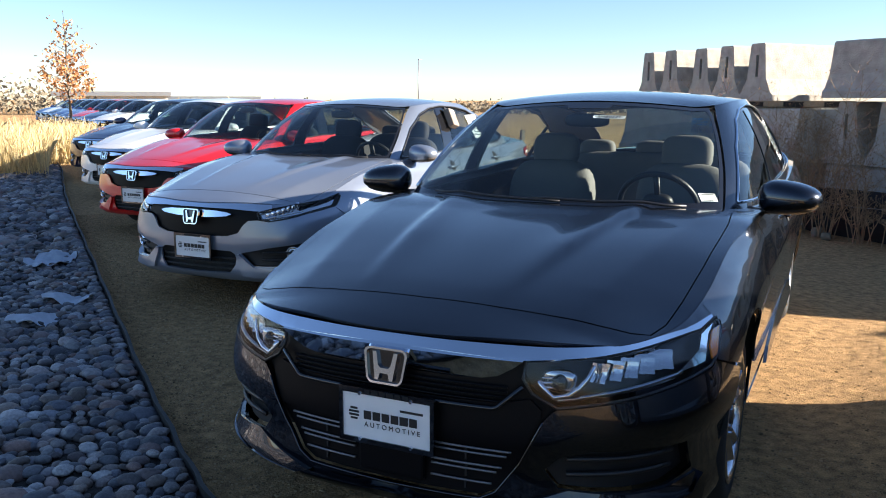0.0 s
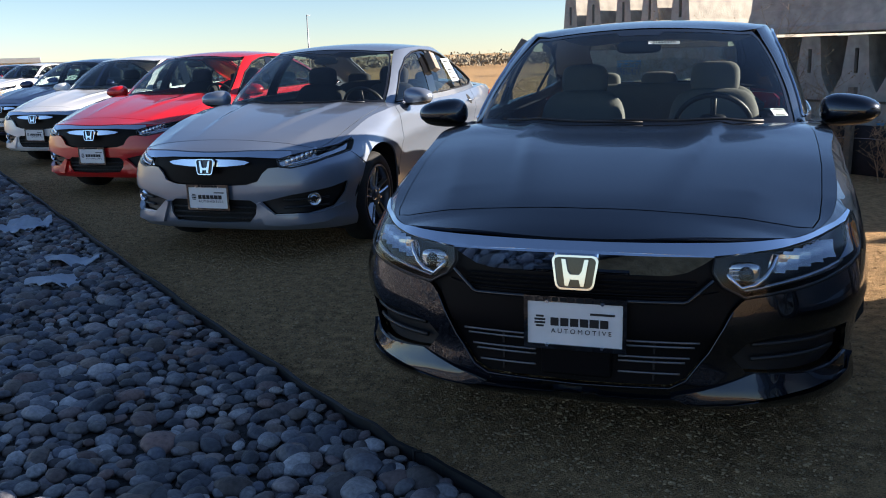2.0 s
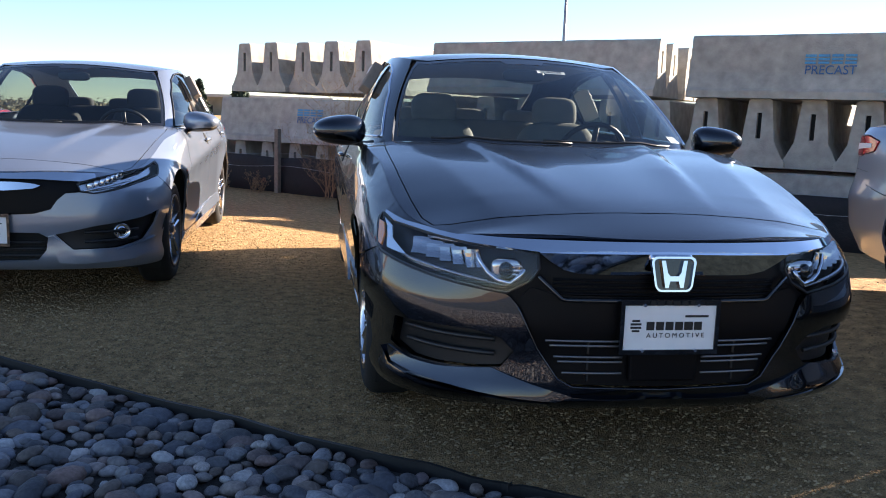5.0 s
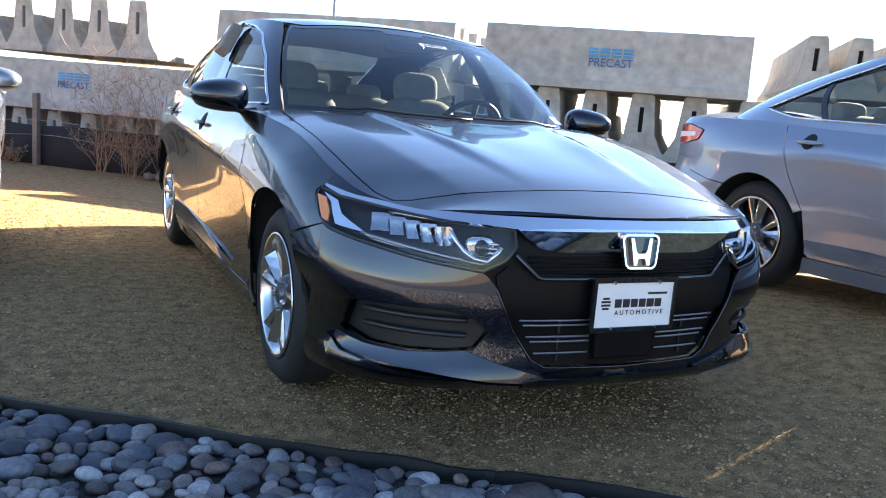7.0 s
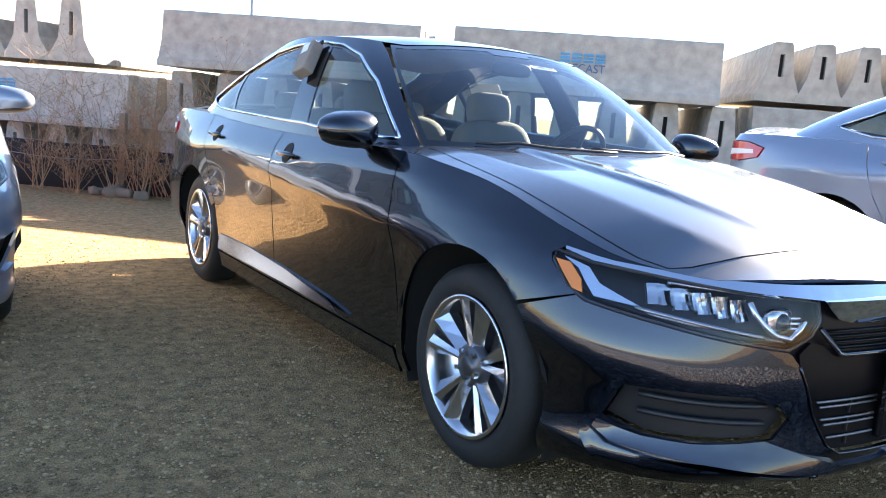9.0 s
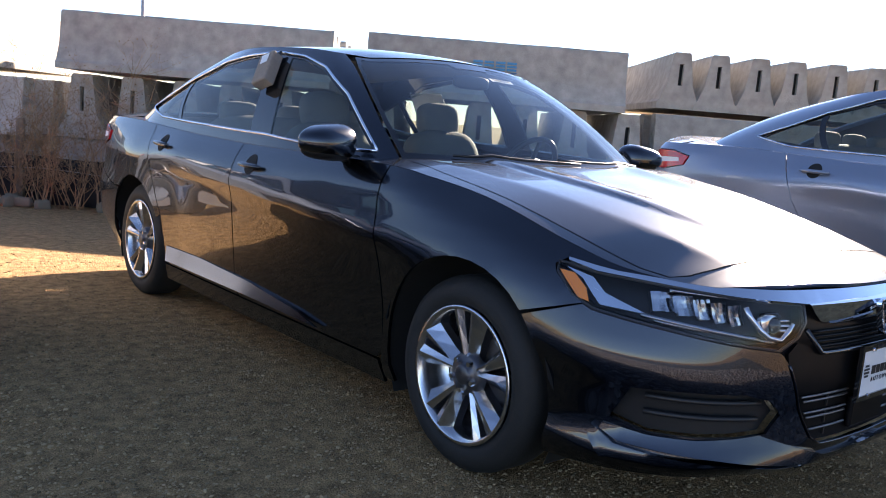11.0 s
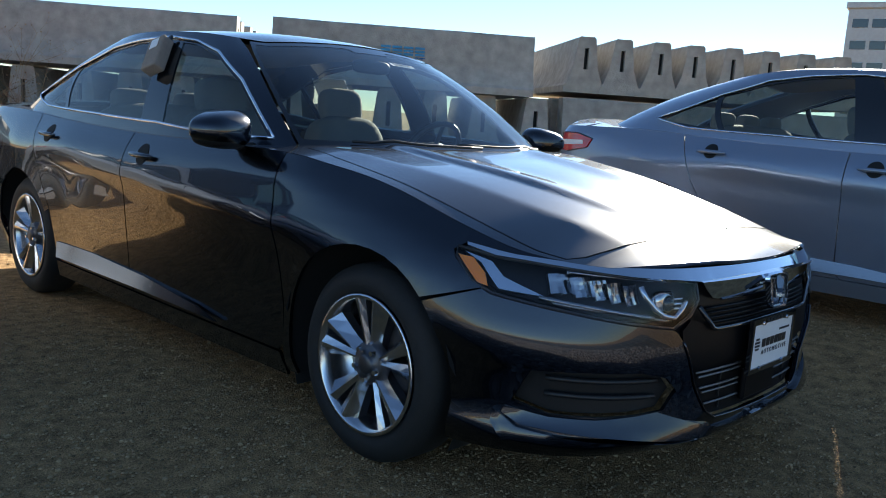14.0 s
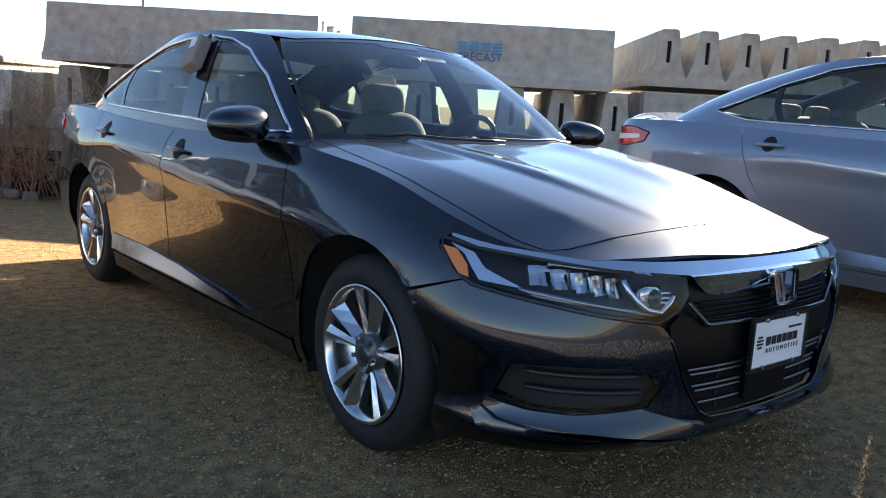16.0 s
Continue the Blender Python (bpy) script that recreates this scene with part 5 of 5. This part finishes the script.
# ---- fence, weeds ----
v, f = [], []
for i, a in enumerate(np.arange(-15, 9.01, .25)):
    for z in (-.45, -.1, .12, .30):
        d = -8.25 + .05 * noise.noise((a * 1.3, z * 2, 0))
        p = WD * a + WN * d
        v.append((p.x, p.y, z + (.05 * noise.noise((a * .9, 2, 0)) if z > .2 else 0)))
rows = len(v) // 4
f = [(i * 4 + j, i * 4 + 4 + j, i * 4 + 5 + j, i * 4 + 1 + j) for i in range(rows - 1) for j in range(3)]
fence = new("silt_fence")
tagged(fence, "sagging black silt fence on weathered wooden posts", "fence")
sh = link("fabric", mesh_of("fabric", v, f), FABRIC, fence)
so = sh.modifiers.new("thick", "SOLIDIFY")
so.thickness = .006
for a in np.arange(-14.1, 9, 2.42):
    p = WD * (a - .03) + WN * -8.18
    bm = bmesh.new()
    box(bm, (p.x, p.y, .16), (.085, .085, 1.22), Matrix.Rotation(radians(ANG + jig(4)), 3, "Z"), .008)
    part("post", bm, WOOD, fence)
for z in (.34, .12):
    tube("wire", [WD * a + WN * -8.2 + Vector((0, 0, z + .03 * math.sin(a * 2.6))) for a in np.arange(-15, 9.1, .4)], .004, STEEL, fence, n=5)


def dry_weed(x, y, hgt, stems, spread, m=DRY, name="dry_weed", label="brown dry weed beside the silt fence"):
    ob = new(name)
    z0 = ground_z(x, y)
    ob.location = (x, y, z0 - .02)
    av, af = [], []
    def stem(p, d, ln, r, depth):
        q = p
        pts = [p]
        for i in range(4):
            d = (d + Vector((rng.normal(0, .13), rng.normal(0, .13), .05))).normalized()
            q = q + d * ln / 4
            pts.append(q)
        for i in range(4):
            a, c = pts[i], pts[i + 1]
            t = (c - a).normalized()
            s1 = t.cross(Vector((.3, .8, .1))).normalized()
            s2 = t.cross(s1)
            b0 = len(av)
            for pt, rr in ((a, r * (1 - i * .2)), (c, r * (.8 - i * .2))):
                for w in (0, 2.1, 4.2):
                    av.append(pt + s1 * rr * math.cos(w) + s2 * rr * math.sin(w))
            for j in range(3):
                af.append((b0 + j, b0 + (j + 1) % 3, b0 + 3 + (j + 1) % 3, b0 + 3 + j))
        if depth:
            for i in range(1, 5):
                for _ in range(2):
                    dd = Vector((rng.normal(0, .7), rng.normal(0, .7), rng.uniform(.2, .9))).normalized()
                    stem(pts[i], dd, ln * rng.uniform(.2, .4), r * .5, depth - 1)
        elif rng.random() < .5:
            b0 = len(av)
            s1 = Vector((rng.normal(), rng.normal(), rng.normal())).normalized() * .012
            s2 = Vector((rng.normal(), rng.normal(), rng.normal())).normalized() * .012
            av.extend([q - s1, q + s2, q + s1, q - s2])
            af.append((b0, b0 + 1, b0 + 2, b0 + 3))
    for _ in range(stems):
        d = Vector((rng.normal(0, spread), rng.normal(0, spread), 1)).normalized()
        stem(Vector((rng.normal(0, .06), rng.normal(0, .06), 0)), d, hgt * rng.uniform(.5, 1.05), .008, 2)
    ob["kind"] = "stuff"
    link("brush", mesh_of("brush", av, af, False), m, ob)
    tagged(ob, label, "weed", "dry weeds along the fence")
    return ob


for a, d, hg, st in ((-8.0, -8.0, 1.7, 7), (-7.4, -7.9, 1.25, 9), (-6.9, -8.05, 1.9, 9), (-6.5, -7.95, 1.5, 10), (-6.1, -8.0, 1.7, 9), (-5.6, -7.95, 1.8, 10), (-5.1, -8.0, 1.3, 9), (-4.6, -8.0, 1.1, 7), (-10.4, -8.0, .4, 6), (-9.6, -8.05, .35, 6), (-3.8, -8.0, .7, 6), (-2.2, -8.0, .5, 6), (-11.6, -8.0, .35, 6)):
    p = WD * a + WN * d
    dry_weed(p.x, p.y, hg, int(st * 1.7), .24)
# debris heap behind the weeds
for k in range(9):
    p = WD * (-6.2 + jig(.9)) + WN * (-7.85 + jig(.12))
    blob("rubble_stone", HILL, None, (p.x, p.y, -.29 + abs(jig(.03))), (.05 + abs(jig(.09)), .06, .04 + abs(jig(.05))), 3.2, 8, rot=Matrix.Rotation(jig(1.5), 3, "Z"), cut=lambda q: q * (1 + .35 * noise.noise(q * 1.6 + p)))
    tagged([o for o in scene.objects if o.name.startswith("rubble_stone")][-1], "broken concrete lump lying before the fence", "rubble", "broken concrete lumps")

# ---- grass, tree and distance ----
av, af = [], []
for i in range(40000):
    e, o = 15.0 + abs(rng.normal(0, 6)), rng.uniform(-1.0, 8.5)
    if (e < 18 and o < .3) or (e < 15.8 and rng.random() < .5):
        continue
    p = E0 + ED * e + EN * o
    hg = rng.uniform(.45, .95)
    lean = Vector((rng.normal(0, .2), rng.normal(0, .2), 1)) * hg
    s1 = Vector((rng.normal(), rng.normal(), 0)).normalized() * .007
    b0 = len(av)
    base_p = Vector((p.x, p.y, 0))
    av += [base_p - s1, base_p + s1, base_p + lean * .6 + s1 * .8, base_p + lean + Vector((lean.x, lean.y, -.05)) * .4, base_p + lean * .6 - s1 * .8]
    af.append((b0, b0 + 1, b0 + 2, b0 + 3, b0 + 4))
tagged(link("dry_grass", mesh_of("dry_grass", av, af, False), STRAW), "tall straw-coloured dry grass beyond the river stones", "grass", kind="stuff")

tree = new("young_tree")
TX, TY = -18.9, 15.0
tree.location, tree.scale = (TX, TY, 0), (.86, .86, .84)
tagged(tree, "young tree with sparse rust-brown autumn leaves", "tree")
tube("trunk", [(0, 0, -.1), (.02, 0, 1.2), (-.03, .02, 2.4), (.03, 0, 3.5), (.0, 0, 4.6)], [.06, .05, .04, .028, .008], BARK, tree)
lv, lf = [], []
for k in range(30):
    z = 1.5 + 2.7 * k / 30
    a = k * 2.4
    ln = (1.05 - .75 * (k / 30)) * rng.uniform(.7, 1.1)
    tip = Vector((ln * math.cos(a), ln * math.sin(a), z + ln * .75))
    mid = Vector((ln * .5 * math.cos(a + .1), ln * .5 * math.sin(a + .1), z + ln * .28))
    tube("limb", [(0, 0, z), mid, tip], [.018, .011, .004], BARK, tree, n=5)
    for _ in range(int(52 * (1 if k < 17 else .2))):
        t = rng.uniform(.25, 1.05)
        c = (Vector((0, 0, z)).lerp(mid, t * 2) if t < .5 else mid.lerp(tip, t * 2 - 1)) + Vector(rng.normal(0, .09, 3))
        s1, s2 = Vector(rng.normal(0, 1, 3)).normalized() * .06, Vector(rng.normal(0, 1, 3)).normalized() * .045
        b0 = len(lv)
        lv += [c - s1, c + s2, c + s1, c - s2]
        lf.append((b0, b0 + 1, b0 + 2, b0 + 3))
link("leaves", mesh_of("leaves", lv, lf, False), LEAF, tree, "rust-brown dry leaves")


def pole(x, y, h, label):
    ob = new("light_pole")
    ob.location = (x, y, -.3)
    tube("shaft", [(0, 0, 0), (0, 0, h * .5), (0, 0, h)], [.09, .07, .04], STEEL, ob)
    bm = bmesh.new()
    box(bm, (0, .25, h), (.12, .5, .06), bevel=.01)
    part("lamp_head", bm, STEEL, ob)
    tagged(ob, label, "pole", "slim light poles")


pole(1.16 - .462 * 70, -2.0 + .886 * 70, 5.0, "slim steel pole far behind the parked cars")
pole(-.86 + .2757 * 30, -2.35 + .9545 * 30, 6.2, "slim steel pole behind the concrete barriers")


def building(x, y, w, d, h, yaw, m, label, doors=4):
    ob = new("warehouse")
    ob.matrix_world = pose(x, y, -.5, 0, 0, yaw)
    bm = bmesh.new()
    box(bm, (0, 0, h / 2), (w, d, h))
    part("wall", bm, m, ob)
    bm = bmesh.new()
    box(bm, (0, 0, h + .2), (w + .8, d + .8, .5), bevel=.05)
    part("roof", bm, STEEL, ob)
    for k in range(doors):
        bm = bmesh.new()
        box(bm, (-w / 2 + w * (k + .5) / doors, -d / 2 - .02, h * .3), (w / doors * .5, .08, h * .5), bevel=.01)
        part("window", bm, DARK, ob)
    tagged(ob, label, "building", "far warehouses")


building(-72, 66, 11, 8, 2.3, 45, WALL, "low pale warehouse on the horizon", 3)
building(-82, 87, 20, 10, 1.9, 42, WALL, "long low white building on the horizon", 5)
building(-14, 150, 30, 14, 3.2, 5, HILL, "low tan building on the horizon", 5)


office = new("office_building")
office.matrix_world = pose(189.2, 49.6, 0, 0, 0, -77)
bm = bmesh.new()
box(bm, (0, 0, 14), (30, 16, 28))
part("wall", bm, STEEL, office)
bm = bmesh.new()
box(bm, (0, 0, 28.5), (31, 17, 1.2), bevel=.1)
part("roof", bm, STEEL, office)
for st in range(6):
    for k in range(8):
        bm = bmesh.new()
        box(bm, (-12.6 + 3.6 * k, -8.02, 3.5 + 4.3 * st), (2.9, .16, 1.7), bevel=.03)
        part("window", bm, GLOSS_BLACK, office)
tagged(office, "pale office block with dark window bands far beyond", "building")


def conifer(x, y, h):
    ob = new("conifer")
    ob.location = (x, y, -.4)
    tube("trunk", [(0, 0, 0), (0, 0, h * .5), (0, 0, h)], [.16, .1, .02], BARK, ob)
    av, af = [], []
    for i in range(1500):
        t = rng.random() ** .8
        r = (1 - t) * h * .34 * rng.uniform(.3, 1) + .05
        a = rng.uniform(0, 6.28)
        c = Vector((r * math.cos(a), r * math.sin(a), h * (.1 + .9 * t) - r * .3))
        s1, s2 = Vector(rng.normal(0, 1, 3)).normalized() * .28, Vector(rng.normal(0, 1, 3)).normalized() * .16
        b0 = len(av)
        av += [c - s1, c + s2, c + s1, c - s2]
        af.append((b0, b0 + 1, b0 + 2, b0 + 3))
    link("needles", mesh_of("needles", av, af, False), NEEDLE, ob, "dark green needles")
    tagged(ob, "dark green conifer far beyond the lot", "tree", "far conifers")


for t0, hh in ((62, 3.2), (66, 3.9)):
    conifer(-.86 - .127 * t0 + (2.6 if hh > 3.5 else -.4), -2.35 + .992 * t0, hh)
# bare scrub on the horizon
av, af = [], []
for i in range(20000):
    a = radians(rng.uniform(100, 165))
    r = rng.uniform(90, 170)
    c = Vector((r * math.cos(a), r * math.sin(a), abs(rng.normal(0, 1)) * (1.6 if a > 2.42 else .5)))
    s1, s2 = Vector(rng.normal(0, 1, 3)).normalized() * .28, Vector(rng.normal(0, 1, 3)).normalized() * .2
    b0 = len(av)
    av += [c - s1, c + s2, c + s1, c - s2]
    af.append((b0, b0 + 1, b0 + 2, b0 + 3))
tagged(link("far_scrub", mesh_of("far_scrub", av, af, False), HILL), "brown leafless scrub along the horizon", "scrub", kind="stuff")

# ---- the parked cars ----
ACCORD = scaled_body(1, 1, 1)
hero = sedan("sedan", ACCORD, PAINT_GREY)
tagged(hero, "dark grey metallic sedan with chrome nose parked on gravel", "car", "parked sedans")
CIVIC = scaled_body(.968, .954, .978)
civic = sedan("sedan", CIVIC, PAINT_SILVER, "civic", SEAT_DARK, wstyle="blade")
civic.location = (-2.79, 2.26, 0)
tagged(civic, "silver compact sedan with black grille parked on gravel", "car", "parked sedans")
OLDER = scaled_body(1, .94, 1)
older = sedan("sedan", OLDER, PAINT_SILVER_B, "accord", SEAT, wstyle="twin", brand=False, plated=False)
older.location = (3.15, -1.80, .115)
tagged(older, "silver blue older sedan with grey cloth seats", "car", "parked sedans")


def repaint(src, old, paint, m, label):
    c = copy_thing(src, m)
    for o in c.children_recursive:
        if o.type == "MESH":
            for s in o.material_slots:
                if s.material == old:
                    s.link = "OBJECT"
                    s.material = paint
    c["label"] = label
    return c


ROW = ((2, 0, PAINT_RED, "bright red"), (3, 0, PAINT_WHITE, "white"), (4, 0, PAINT_NAVY, "navy blue"), (5, 1.5, PAINT_BLUE, "dark blue"))
for k, back, paint, word in ROW:
    repaint(civic, PAINT_SILVER, paint, pose(-2.72 * k - .05, 2.12 * k + .1 + back, 0), word + " compact sedan in the row on gravel")
FAR = ((PAINT_WHITE, "white"), (PAINT_NAVY, "navy blue"), (PAINT_RED, "dark red"), (PAINT_BLUE, "blue"), (PAINT_BLUE, "blue"), (PAINT_NAVY, "navy blue"), (PAINT_WHITE, "white"), (PAINT_BLUE, "blue"))
for k, (paint, word) in enumerate(FAR):
    repaint(civic, PAINT_SILVER, paint, pose(-21.6 - 2.9 * k, 18.4 + 2.0 * k, 0), word + " compact sedan parked beyond the dry grass")

# things on the cars
def glass_frame(b, s, v, off):
    """A place on the glasshouse with its normal."""
    p = Vector(b.glass(s, v, off))
    du, dv = Vector(b.glass(s + .05, v, off)) - p, Vector(b.glass(s, v + .04, off)) - p
    n = du.cross(dv).normalized()
    x = du.normalized()
    y = n.cross(x)
    return Matrix(((x.x, y.x, n.x, p.x), (x.y, y.y, n.y, p.y), (x.z, y.z, n.z, p.z), (0, 0, 0, 1)))


def sheet(name, label, cat, m, w, h2, material, lines=0, words="", group=""):
    ob = new(name)
    ob.matrix_world = m
    bm = bmesh.new()
    box(bm, (0, 0, 0), (w, h2, .0012))
    part("paper", bm, material, ob)
    for k in range(lines):
        bm = bmesh.new()
        box(bm, (-.06 * w * (k % 3), h2 * (.36 - .72 * k / max(lines - 1, 1)), .0012), (w * (.8 - .2 * (k % 3)), h2 * .045, .0012))
        part("print_bar", bm, INK, ob)
    if words:
        text_mesh("writing", words, h2 * .95, INK, ob, Matrix.Translation((0, 0, .0012)), .0003)
    tagged(ob, label, cat, group)
    return ob


sheet("windscreen_sticker", "white stock number sticker at the top of the windscreen", "sticker", glass_frame(ACCORD, .32, .80, -.004), .15, .032, PLATE, 0, "2H80339")
sheet("round_sticker", "small pale sticker low in the windscreen corner", "sticker", glass_frame(ACCORD, 1.66, .10, -.004), .075, .045, PLATE, 2)
sheet("price_sheet", "white printed price sheet inside a rear window", "paper", glass_frame(ACCORD, 4.85, .48, -.014), .30, .24, PLATE, 7, "", "price sheets in the windows")
m = Matrix.Translation((-2.79, 2.26, 0)) @ glass_frame(CIVIC, 4.85, .48, .001)
sheet("price_sheet", "white printed price sheet on a rear window", "paper", m, .26, .24, PLATE, 7, "", "price sheets in the windows")


def lock_box(m, label):
    ob = new("key_lock_box")
    ob.matrix_world = m
    bm = bmesh.new()
    box(bm, (0, 0, .035), (.10, .17, .06), bevel=.008)
    part("case", bm, CARD, ob)
    bm = bmesh.new()
    box(bm, (0, .045, .067), (.05, .05, .002))
    part("label", bm, PLATE, ob, "white label")
    bm = bmesh.new()
    box(bm, (0, .10, .012), (.06, .05, .012), bevel=.004)
    part("hook", bm, BLACK, ob)
    tagged(ob, label, "lock box", "key lock boxes on windows")


m = glass_frame(ACCORD, -3.55, .68, .0)
lock_box(m @ Matrix.Rotation(radians(22), 4, "Z"), "grey brown key lock box hooked over the dark sedan's window")
lock_box(Matrix.Translation((-2.79, 2.26, 0)) @ glass_frame(CIVIC, 3.72, .64, .0) @ Matrix.Rotation(radians(-15), 4, "Z"), "grey brown key lock box hooked over the silver sedan's window")
